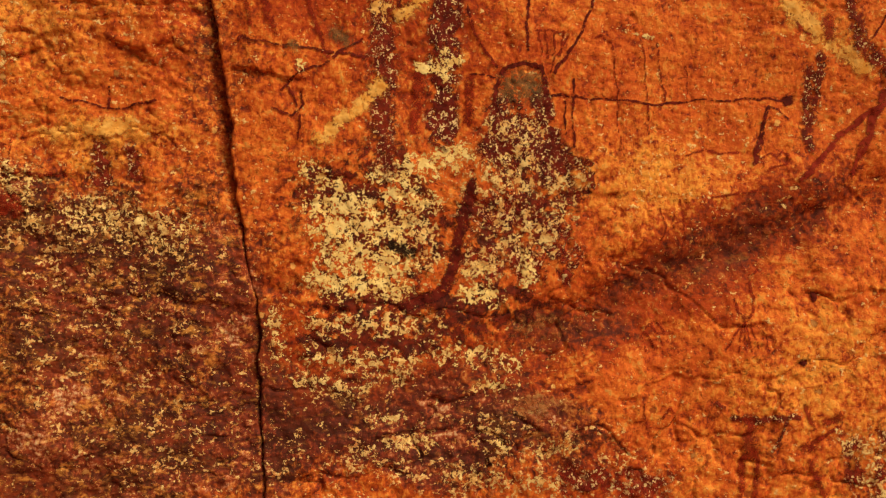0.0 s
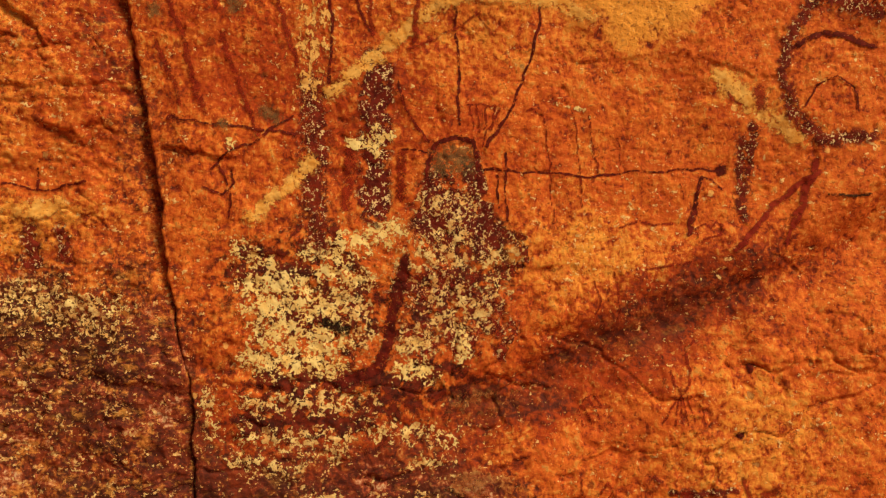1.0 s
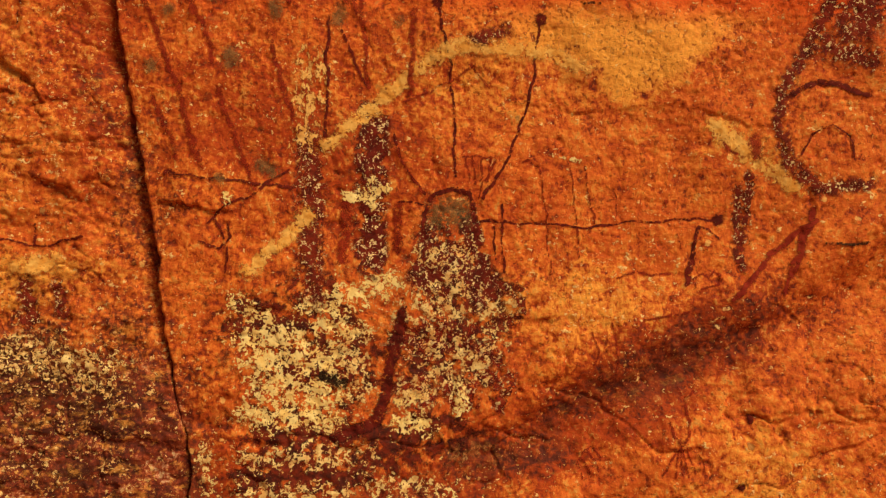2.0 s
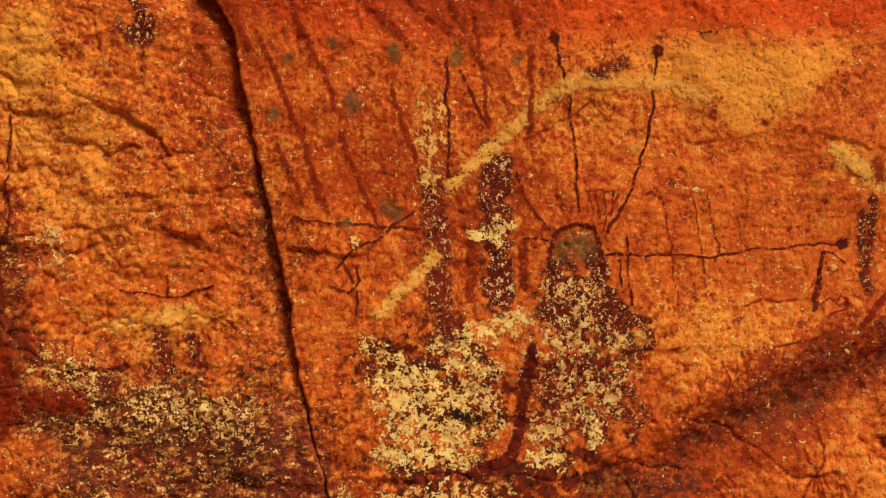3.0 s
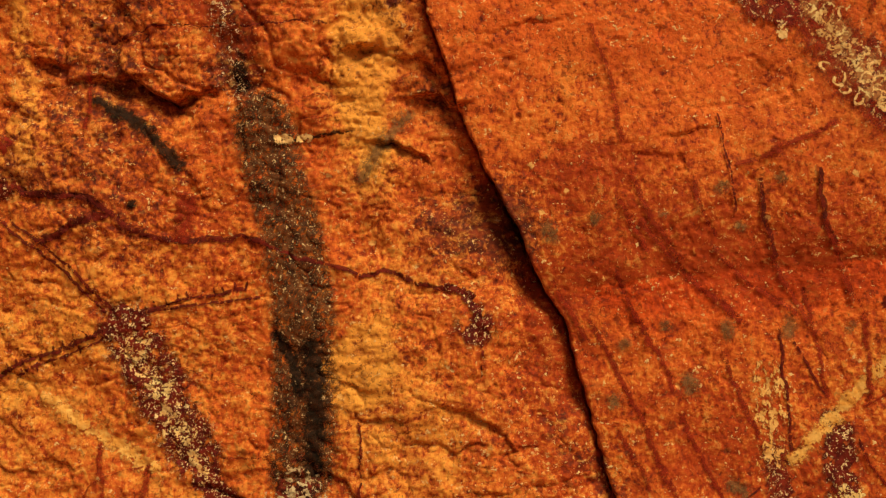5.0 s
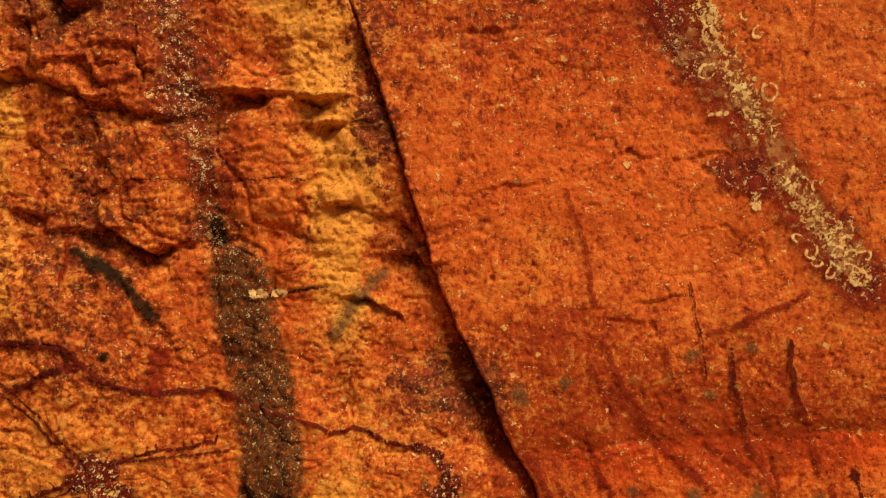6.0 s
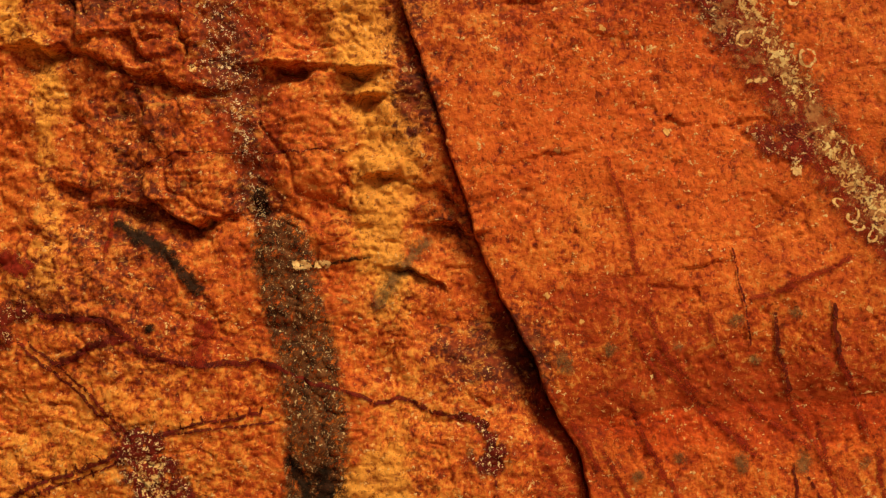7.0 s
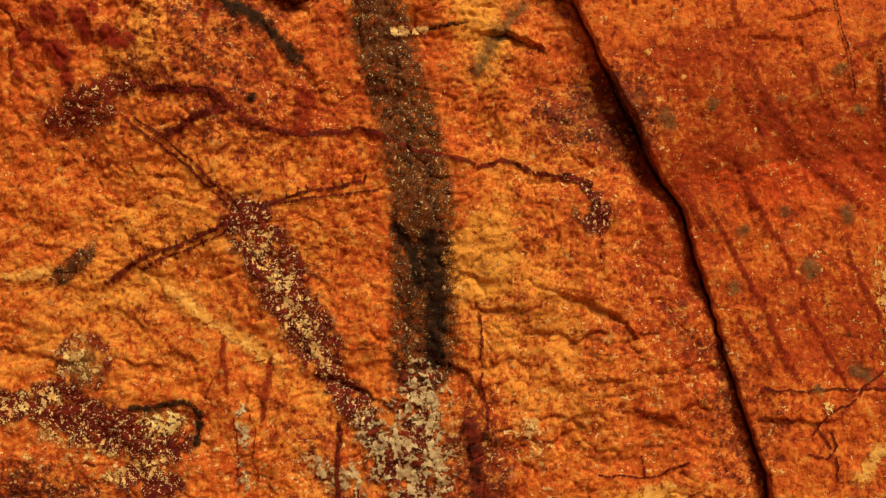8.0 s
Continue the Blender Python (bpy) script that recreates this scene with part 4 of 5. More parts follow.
    (0.0029, (0.706, 1.035), (0.680, 1.004), (0.653, 0.967)),
], RIGHT, motif)
skin("fringe", "faint", [
    (0.0029, (0.703, 1.030), (0.686, 0.993), (0.680, 0.964)),
], RIGHT, motif)
skin("fringe", "faint", [
    (0.0029, (0.706, 1.027), (0.695, 0.991), (0.693, 0.967)),
], RIGHT, motif)
skin("fringe", "faint", [
    (0.0029, (0.710, 1.027), (0.705, 0.991), (0.707, 0.964)),
], RIGHT, motif)
skin("fringe", "faint", [
    (0.0029, (0.716, 1.030), (0.722, 0.997), (0.726, 0.971)),
], RIGHT, motif)
skin("fringe", "faint", [
    (0.0029, (0.723, 1.033), (0.745, 1.004), (0.749, 0.958)),
], RIGHT, motif)
tagged(skin("small_dot", "line", [
    (0.0105, (0.828, 0.940)),
], RIGHT, None), "small dark red dot on orange rock", "rock painting", "dots")
tagged(skin("small_dot", "line", [
    (0.0088, (0.857, 1.096), (0.858, 1.085)),
], RIGHT, None), "small dark red dot on orange rock", "rock painting", "dots")
motif = figure("cross_barred_figure", "dark red figure with outstretched arms", "rock painting")
skin("arms", "maroon", [
    (0.0070, (0.621, 0.843), (0.647, 0.830)),
], RIGHT, motif)
skin("arms", "maroon", [
    (0.0042, (0.789, 0.800), (0.774, 0.760), (0.758, 0.734)),
    (0.0088, (0.667, 0.813), (0.732, 0.800), (0.811, 0.817)),
], RIGHT, motif)
skin("trunk", "faint", [
    (0.0082, (0.721, 0.728), (0.723, 0.662), (0.720, 0.621)),
    (0.0088, (0.697, 0.728), (0.689, 0.662), (0.683, 0.621)),
    (0.0195, (0.709, 0.800), (0.708, 0.728)),
], RIGHT, motif)
skin("neighbour", "faint", [
    (0.0082, (0.835, 0.839), (0.844, 0.813), (0.847, 0.791)),
], RIGHT, motif)
skin("neighbour", "faint", [
    (0.0029, (0.910, 0.826), (0.913, 0.796)),
    (0.0105, (0.879, 0.800), (0.910, 0.813)),
], RIGHT, motif)
skin("neighbour", "faint", [
    (0.0143, (0.826, 0.741), (0.849, 0.744)),
    (0.0076, (0.902, 0.787), (0.869, 0.767), (0.830, 0.741)),
], RIGHT, motif)
skin("neighbour", "faint", [
    (0.0082, (0.842, 0.712), (0.857, 0.676), (0.876, 0.631)),
], RIGHT, motif)
tagged(skin("squared_sign", "faint", [
    (0.0025, (0.470, 0.845), (0.469, 0.790), (0.509, 0.786), (0.538, 0.812), (0.525, 0.835), (0.502, 0.812)),
], RIGHT, None), "faint red squarish outline on orange rock", "rock painting")
tagged(skin("crust_shadow", "mottled", [
    (0.0325, (1.006, 0.781), (0.990, 0.638)),
    (0.0390, (0.941, 0.755), (0.946, 0.664)),
], RIGHT, None), "broken maroon edge of an old figure", "rock painting")
tagged(skin("pale_crust", "sparse", [
    (0.0260, (0.915, 0.768), (0.940, 0.729)),
    (0.0585, (0.979, 0.729), (1.003, 0.638)),
], RIGHT, None), "sparse cream flakes of an old figure", "rock painting")
tagged(skin("red_wash", "mottled", [
    (0.0585, (0.298, 0.675), (0.495, 0.662)),
], RIGHT, None), "worn bright red wash on orange rock", "rock painting")
tagged(skin("stippled_chevron", "line", [
    (0.0037, (-0.778, 1.579), (-0.774, 1.527)),
    (0.0033, (-0.882, 1.549), (-0.825, 1.537), (-0.767, 1.524), (-0.716, 1.531), (-0.664, 1.545)),
], LEFT, None), "line of dark red stipples on orange rock", "rock painting")
tagged(skin("grey_patch", "tan", [
    (0.0390, (0.180, 1.023), (0.266, 1.030)),
], RIGHT, None), "dull grey-green smear on orange rock", "rock painting")
tagged(skin("grey_patch", "tan", [
    (0.0455, (0.193, 0.838), (0.219, 0.825)),
], RIGHT, None), "dull grey-green smear on orange rock", "rock painting")
motif = figure("dark_stump", "pair of short dark red uprights", "rock painting")
skin("stroke", "maroon", [
    (0.0234, (-0.793, 1.429), (-0.790, 1.358)),
], LEFT, motif)
skin("stroke", "maroon", [
    (0.0195, (-0.720, 1.430), (-0.710, 1.371)),
], LEFT, motif)
motif = figure("leg_bands", "pair of dark maroon uprights with pale scales", "rock painting")
skin("upright", "maroon", [
    (0.0351, (-0.142, 1.754), (-0.140, 1.609), (-0.141, 1.504), (-0.140, 1.406)),
], RIGHT, motif)
skin("upright", "speckled", [
    (0.0403, (0.011, 1.809), (0.005, 1.697), (-0.002, 1.578), (-0.000, 1.473)),
], RIGHT, motif)
skin("upright", "faint", [
    (0.0156, (-0.059, 1.607), (-0.066, 1.475)),
], RIGHT, motif)
skin("upright", "faint", [
    (0.0130, (0.067, 1.596), (0.060, 1.497)),
], RIGHT, motif)
tagged(skin("star", "cream", [
    (0.0195, (0.006, 1.664), (0.001, 1.594)),
    (0.0234, (-0.061, 1.622), (0.038, 1.640)),
], RIGHT, motif), "bright cream splash")
tagged(skin("cream_fan", "streak", [
    (0.0520, (-0.148, 1.847), (-0.146, 1.761)),
    (0.0747, (-0.136, 1.919), (-0.138, 1.866)),
], RIGHT, None), "cream fan-shaped flaking patch on orange rock", "rock painting")
tagged(skin("yellow_stripe", "yellow", [
    (0.0221, (-0.103, 1.740), (-0.001, 1.826), (0.080, 1.890), (0.162, 1.950), (0.215, 1.972), (0.295, 1.966), (0.427, 1.955), (0.505, 1.919)),
], RIGHT, None), "broad curving yellow earth stripe on orange rock", "rock painting", "yellow stripes")
tagged(skin("yellow_stripe", "yellow", [
    (0.0221, (-0.289, 1.459), (-0.208, 1.520), (-0.147, 1.583)),
], RIGHT, None), "short yellow earth stripe on orange rock", "rock painting", "yellow stripes")
tagged(skin("yellow_stripe", "yellow", [
    (0.0312, (0.811, 1.769), (0.907, 1.692), (0.996, 1.629)),
], RIGHT, None), "pale yellow slanting bar on orange rock", "rock painting", "yellow stripes")
tagged(skin("red_dash", "maroon", [
    (0.0169, (0.249, 1.983), (0.329, 2.007)),
], RIGHT, None), "dark red flaking dash on orange rock", "rock painting")
motif = figure("slanting_lines", "row of slanting faint red lines", "rock painting")
skin("line", "line", [
    (0.0042, (-0.092, 2.050), (-0.096, 1.938), (-0.092, 1.872), (-0.102, 1.766)),
], RIGHT, motif)
skin("line", "line", [
    (0.0037, (-0.058, 2.013), (-0.036, 1.962), (-0.006, 1.889)),
], RIGHT, motif)
skin("line", "faint", [
    (0.0082, (0.115, 2.064), (0.107, 1.985), (0.099, 1.866)),
], RIGHT, motif)
skin("line", "faint", [
    (0.0070, (-0.014, 2.133), (-0.005, 2.028), (0.001, 1.882)),
], RIGHT, motif)
skin("line", "faint", [
    (0.0082, (-0.526, 2.126), (-0.490, 2.040), (-0.467, 1.961), (-0.438, 1.881), (-0.415, 1.776), (-0.392, 1.703)),
], RIGHT, motif)
skin("line", "faint", [
    (0.0070, (-0.497, 1.863), (-0.466, 1.797), (-0.443, 1.722)),
], RIGHT, motif)
skin("line", "faint", [
    (0.0076, (-0.428, 2.143), (-0.392, 2.064), (-0.372, 2.011), (-0.358, 1.945)),
], RIGHT, motif)
skin("line", "faint", [
    (0.0070, (-0.347, 1.879), (-0.317, 1.786), (-0.287, 1.706), (-0.270, 1.650)),
], RIGHT, motif)
skin("line", "faint", [
    (0.0070, (-0.227, 2.020), (-0.214, 1.941), (-0.197, 1.875), (-0.173, 1.808)),
], RIGHT, motif)
skin("line", "faint", [
    (0.0070, (-0.207, 2.132), (-0.189, 2.098), (-0.166, 2.074)),
], RIGHT, motif)
skin("line", "faint", [
    (0.0037, (0.089, 2.131), (0.110, 2.071)),
], RIGHT, motif)
skin("line", "faint", [
    (0.0033, (0.240, 1.928), (0.285, 1.873)),
], RIGHT, motif)
skin("line", "faint", [
    (0.0033, (0.079, 1.846), (0.199, 1.889), (0.254, 1.927)),
], RIGHT, motif)
skin("line", "faint", [
    (0.0042, (0.055, 1.748), (0.080, 1.694), (0.124, 1.629)),
], RIGHT, motif)
tagged(skin("short_spear", "line", [
    (0.0025, (-0.363, 1.584), (-0.326, 1.511), (-0.341, 1.459)),
    (0.0025, (-0.190, 1.690), (-0.243, 1.659), (-0.283, 1.627), (-0.349, 1.603), (-0.379, 1.571)),
    (0.0105, (-0.464, 1.688)),
    (0.0033, (-0.470, 1.688), (-0.347, 1.669), (-0.256, 1.658), (-0.178, 1.650)),
    (0.0025, (-0.397, 1.526), (-0.346, 1.509), (-0.319, 1.534), (-0.335, 1.563)),
], RIGHT, None), "dark red horizontal spear with a forked end", "rock painting")
tagged(skin("cream_smudge", "cream", [
    (0.0169, (-0.335, 1.632), (-0.328, 1.618)),
], RIGHT, None), "small cream smudge on orange rock", "rock painting")
motif = figure("ringed_animal", "large dark red curled animal outline", "rock painting")
skin("ring", "maroon", [
    (0.0195, (1.123, 2.097), (1.067, 2.019), (1.023, 1.927), (0.969, 1.849), (0.957, 1.770), (0.985, 1.676), (1.048, 1.621), (1.164, 1.627)),
], RIGHT, motif)
skin("back", "maroon", [
    (0.0325, (1.077, 1.952), (1.178, 1.921)),
    (0.0585, (1.175, 2.068), (1.145, 2.002)),
], RIGHT, motif)
skin("inner_arc", "line", [
    (0.0029, (1.013, 1.701), (1.035, 1.747), (1.081, 1.765), (1.119, 1.737), (1.130, 1.684)),
], RIGHT, motif)
skin("inner_arc", "line", [
    (0.0082, (0.993, 1.842), (1.060, 1.875), (1.174, 1.835)),
], RIGHT, motif)
skin("hind_leg", "red", [
    (0.0082, (1.032, 1.568), (1.016, 1.516), (0.987, 1.451), (0.963, 1.380)),
], RIGHT, motif)
skin("fore_leg", "red", [
    (0.0076, (1.037, 1.544), (0.935, 1.466), (0.887, 1.415), (0.838, 1.364)),
], RIGHT, motif)
skin("tail", "charcoal", [
    (0.0037, (1.054, 1.488), (1.106, 1.482), (1.153, 1.487)),
], RIGHT, motif)
skin("red_flank", "faint", [
    (0.0195, (0.902, 1.732), (0.910, 1.705)),
], RIGHT, motif)
skin("red_flank", "faint", [
    (0.0033, (0.829, 1.735), (0.842, 1.710), (0.861, 1.703)),
], RIGHT, motif)
tagged(skin("dark_tick", "charcoal", [
    (0.0033, (0.495, 2.072), (0.544, 2.069)),
], RIGHT, None), "short dark horizontal tick on orange rock", "rock painting")
tagged(skin("finger_dot", "grey", [
    (0.0208, (-0.209, 2.075), (-0.210, 2.062)),
], RIGHT, None), "dull grey-green fingertip dot of worn paint", "rock painting", "fingertip dots")
tagged(skin("finger_dot", "grey", [
    (0.0234, (-0.063, 2.056), (-0.065, 2.040)),
], RIGHT, None), "dull grey-green fingertip dot of worn paint", "rock painting", "fingertip dots")
tagged(skin("finger_dot", "grey", [
    (0.0169, (0.076, 2.035)),
], RIGHT, None), "dull grey-green fingertip dot of worn paint", "rock painting", "fingertip dots")
tagged(skin("finger_dot", "grey", [
    (0.0182, (-0.352, 2.096)),
], RIGHT, None), "dull grey-green fingertip dot of worn paint", "rock painting", "fingertip dots")
tagged(skin("finger_dot", "grey", [
    (0.0195, (-0.457, 2.065)),
], RIGHT, None), "dull grey-green fingertip dot of worn paint", "rock painting", "fingertip dots")
tagged(skin("finger_dot", "grey", [
    (0.0195, (-0.500, 1.938)),
], RIGHT, None), "dark dull grey-green fingertip dot of worn paint", "rock painting", "fingertip dots")
tagged(skin("finger_dot", "grey", [
    (0.0221, (-0.315, 1.957), (-0.316, 1.944)),
], RIGHT, None), "dull grey-green fingertip dot of worn paint", "rock painting", "fingertip dots")
tagged(skin("finger_dot", "grey", [
    (0.0208, (-0.255, 1.703), (-0.229, 1.689)),
], RIGHT, None), "dull grey-green fingertip dot of worn paint", "rock painting", "fingertip dots")
tagged(skin("finger_dot", "grey", [
    (0.0182, (-0.347, 1.671)),
], RIGHT, None), "dull grey-green fingertip dot of worn paint", "rock painting", "fingertip dots")
tagged(skin("finger_dot", "grey", [
    (0.0182, (-0.181, 2.398)),
], RIGHT, None), "dull grey-green fingertip dot of worn paint", "rock painting", "fingertip dots")
tagged(skin("finger_dot", "grey", [
    (0.0169, (-0.040, 2.404)),
], RIGHT, None), "dull grey-green fingertip dot of worn paint", "rock painting", "fingertip dots")
tagged(skin("finger_dot", "grey", [
    (0.0195, (-0.595, 2.357), (-0.587, 2.340)),
], RIGHT, None), "dark dull grey-green fingertip dot of worn paint", "rock painting", "fingertip dots")
tagged(skin("finger_dot", "grey", [
    (0.0130, (-0.321, 2.355)),
], RIGHT, None), "dull grey-green fingertip dot of worn paint", "rock painting", "fingertip dots")
tagged(skin("finger_dot", "grey", [
    (0.0156, (-0.480, 2.369)),
], RIGHT, None), "dull grey-green fingertip dot of worn paint", "rock painting", "fingertip dots")
tagged(skin("finger_dot", "grey", [
    (0.0156, (-0.148, 2.302)),
], RIGHT, None), "dull grey-green fingertip dot of worn paint", "rock painting", "fingertip dots")
# flat black disc that paints the shade inside a small hole
tagged(skin("hole_shade", "charcoal", [
    (0.0130, (-1.541, 2.542), (-1.536, 2.540)),
], LEFT, None), "black disc painted as the shade of a small hole", "stain")
motif = figure("red_blotches", "cluster of worn red paint blotches", "rock painting")
skin("blotch", "red", [
    (0.0193, (-2.035, 2.771), (-2.033, 2.760)),
], LEFT, motif)
skin("blotch", "red", [
    (0.0236, (-1.970, 2.810), (-1.968, 2.800)),
], LEFT, motif)
skin("blotch", "red", [
    (0.0134, (-1.994, 2.748), (-1.992, 2.738)),
], LEFT, motif)
skin("blotch", "red", [
    (0.0281, (-1.961, 2.717), (-1.959, 2.707)),
], LEFT, motif)
skin("blotch", "red", [
    (0.0220, (-1.903, 2.788), (-1.901, 2.777)),
], LEFT, motif)
skin("blotch", "red", [
    (0.0175, (-1.893, 2.754), (-1.891, 2.743)),
], LEFT, motif)
skin("blotch", "red", [
    (0.0193, (-1.952, 2.657), (-1.950, 2.646)),
], LEFT, motif)
skin("blotch", "red", [
    (0.0263, (-1.836, 2.743), (-1.833, 2.732)),
], LEFT, motif)
skin("blotch", "red", [
    (0.0193, (-1.816, 2.722), (-1.814, 2.711)),
], LEFT, motif)
skin("blotch", "red", [
    (0.0119, (-2.000, 2.821), (-1.999, 2.810)),
], LEFT, motif)
skin("blotch", "red", [
    (0.0095, (-1.789, 2.733), (-1.787, 2.723)),
], LEFT, motif)
skin("blotch", "red", [
    (0.0095, (-2.063, 2.686), (-2.061, 2.675)),
], LEFT, motif)
skin("blotch", "red", [
    (0.0134, (-1.873, 2.810), (-1.871, 2.799)),
], LEFT, motif)
skin("blotch", "red", [
    (0.0095, (-2.067, 2.739), (-2.065, 2.728)),
], LEFT, motif)
motif = figure("banded_post", "tall grey-brown painted post with a bone white foot", "rock painting")
skin("shaft", "band", [
    (0.0728, (-1.186, 2.284), (-1.199, 2.165), (-1.233, 1.928), (-1.248, 1.877)),
    (0.0676, (-1.222, 2.703), (-1.212, 2.582), (-1.193, 2.433), (-1.190, 2.285)),
], LEFT, motif)
skin("shade", "charcoal", [
    (0.0156, (-1.260, 2.201), (-1.229, 2.143), (-1.222, 2.061)),
    (0.0260, (-1.179, 2.162), (-1.193, 2.030), (-1.218, 1.872)),
], LEFT, motif)
skin("foot_ground", "dark", [
    (0.0455, (-1.381, 1.736), (-1.379, 1.615)),
    (0.0845, (-1.265, 1.812), (-1.297, 1.669)),
], LEFT, motif)
skin("foot", "bone", [
    (0.0390, (-1.385, 1.750), (-1.381, 1.602)),
    (0.0767, (-1.265, 1.812), (-1.280, 1.693), (-1.320, 1.566)),
], LEFT, motif)
motif = figure("snake", "long winding dark red snake line with a forked end", "rock painting")
skin("body", "line", [
    (0.0070, (-1.044, 2.310), (-0.989, 2.318), (-0.952, 2.300), (-0.916, 2.272), (-0.839, 2.251), (-0.789, 2.226)),
    (0.0054, (-1.354, 2.441), (-1.308, 2.444), (-1.253, 2.414), (-1.181, 2.367), (-1.093, 2.337), (-1.044, 2.310)),
    (0.0089, (-1.780, 2.604), (-1.706, 2.591), (-1.632, 2.572), (-1.587, 2.531), (-1.561, 2.497), (-1.495, 2.461), (-1.419, 2.446), (-1.341, 2.439)),
], LEFT, motif)
skin("fork", "line", [
    (0.0116, (-1.600, 2.527), (-1.674, 2.522), (-1.717, 2.498), (-1.765, 2.489)),
    (0.0084, (-1.796, 2.619), (-1.728, 2.593), (-1.626, 2.571), (-1.590, 2.533)),
], LEFT, motif)
skin("fork", "line", [
    (0.0122, (-1.450, 2.454), (-1.427, 2.452)),
], LEFT, motif)
tagged(skin("stippled_disc", "speckled", [
    (0.0094, (-0.811, 2.239), (-0.793, 2.223)),
    (0.0025, (-0.786, 2.114), (-0.795, 2.035)),
    (0.0105, (-0.848, 2.256), (-0.805, 2.232), (-0.791, 2.196)),
    (0.0468, (-0.800, 2.157), (-0.786, 2.157)),
], LEFT, None), "dark red stippled disc with a stem", "rock painting")
motif = figure("leaning_figure", "leaning dark red figure filled with cream", "rock painting")
skin("body", "speckled", [
    (0.0389, (-1.482, 1.940), (-1.451, 1.841), (-1.407, 1.780)),
    (0.0628, (-1.539, 2.090), (-1.511, 2.012), (-1.487, 1.954)),
    (0.0658, (-1.597, 2.267), (-1.564, 2.181), (-1.539, 2.090)),
], LEFT, motif)
tagged(skin("body_fill", "sparse", [
    (0.0500, (-1.592, 2.225), (-1.548, 2.112), (-1.502, 1.983)),
    (0.0260, (-1.502, 1.983), (-1.470, 1.900)),
], LEFT, motif), "flaking cream fill")
skin("arm", "line", [
    (0.0037, (-1.552, 2.297), (-1.379, 2.293), (-1.288, 2.293)),
    (0.0042, (-1.605, 2.295), (-1.483, 2.309), (-1.322, 2.316)),
], LEFT, motif)
skin("barb", "line", [
    (0.0025, (-1.524, 2.304), (-1.528, 2.322)),
], LEFT, motif)
skin("barb", "line", [
    (0.0025, (-1.497, 2.306), (-1.497, 2.324)),
], LEFT, motif)
skin("barb", "line", [
    (0.0025, (-1.470, 2.309), (-1.466, 2.326)),
], LEFT, motif)
skin("barb", "line", [
    (0.0025, (-1.443, 2.309), (-1.447, 2.327)),
], LEFT, motif)
skin("barb", "line", [
    (0.0025, (-1.416, 2.310), (-1.416, 2.327)),
], LEFT, motif)
skin("barb", "line", [
    (0.0025, (-1.390, 2.310), (-1.386, 2.327)),
], LEFT, motif)
skin("barb", "line", [
    (0.0025, (-1.363, 2.311), (-1.367, 2.329)),
], LEFT, motif)
skin("barb", "line", [
    (0.0025, (-1.336, 2.312), (-1.336, 2.330)),
], LEFT, motif)
skin("barb", "line", [
    (0.0025, (-1.315, 2.315), (-1.311, 2.331)),
], LEFT, motif)
skin("barb", "line", [
    (0.0025, (-1.685, 2.256), (-1.691, 2.274)),
], LEFT, motif)
skin("barb", "line", [
    (0.0025, (-1.713, 2.247), (-1.715, 2.265)),
], LEFT, motif)
skin("barb", "line", [
    (0.0025, (-1.741, 2.239), (-1.747, 2.257)),
], LEFT, motif)
skin("barb", "line", [
    (0.0025, (-1.768, 2.231), (-1.771, 2.249)),
], LEFT, motif)
skin("barb", "line", [
    (0.0025, (-1.796, 2.224), (-1.802, 2.242)),
], LEFT, motif)
skin("barb", "line", [
    (0.0025, (-1.823, 2.218), (-1.826, 2.236)),
], LEFT, motif)
skin("barb", "line", [
    (0.0025, (-1.851, 2.212), (-1.857, 2.230)),
], LEFT, motif)
skin("barb", "line", [
    (0.0025, (-1.879, 2.203), (-1.881, 2.221)),
], LEFT, motif)
skin("barb", "line", [
    (0.0025, (-1.708, 2.238), (-1.706, 2.223)),
], LEFT, motif)
skin("barb", "line", [
    (0.0025, (-1.742, 2.227), (-1.741, 2.212)),
], LEFT, motif)
skin("barb", "line", [
    (0.0025, (-1.777, 2.218), (-1.776, 2.203)),
], LEFT, motif)
skin("barb", "line", [
    (0.0025, (-1.812, 2.209), (-1.810, 2.194)),
], LEFT, motif)
skin("barb", "line", [
    (0.0025, (-1.846, 2.201), (-1.844, 2.186)),
], LEFT, motif)
skin("arm", "line", [
    (0.0070, (-1.657, 2.265), (-1.747, 2.239), (-1.857, 2.213), (-1.942, 2.177)),
], LEFT, motif)
skin("arm", "line", [
    (0.0037, (-1.653, 2.246), (-1.792, 2.210), (-1.868, 2.188)),
], LEFT, motif)
skin("neck", "line", [
    (0.0042, (-1.633, 2.306), (-1.707, 2.404), (-1.774, 2.477), (-1.847, 2.547)),
], LEFT, motif)
skin("neck", "line", [
    (0.0042, (-1.619, 2.310), (-1.692, 2.412), (-1.759, 2.485), (-1.821, 2.547)),
], LEFT, motif)
skin("head", "maroon", [
    (0.0364, (-1.997, 2.564), (-1.944, 2.556), (-1.884, 2.560)),
    (0.0286, (-1.946, 2.604), (-1.882, 2.613), (-1.812, 2.621)),
], LEFT, motif)
tagged(skin("dark_slash", "charcoal", [
    (0.0120, (-1.600, 2.800), (-1.545, 2.765)),
    (0.0190, (-1.545, 2.765), (-1.480, 2.705), (-1.428, 2.625)),
], LEFT, None), "dark green-black slanting slash on orange rock", "rock painting")
tagged(skin("painted_square", "faint", [
    (0.0221, (-1.421, 2.541), (-1.441, 2.463)),
], LEFT, None), "faint red squared block of colour", "rock painting")
tagged(skin("yellow_stripe", "yellow", [
    (0.0247, (-1.799, 2.124), (-1.713, 2.041), (-1.584, 1.929)),
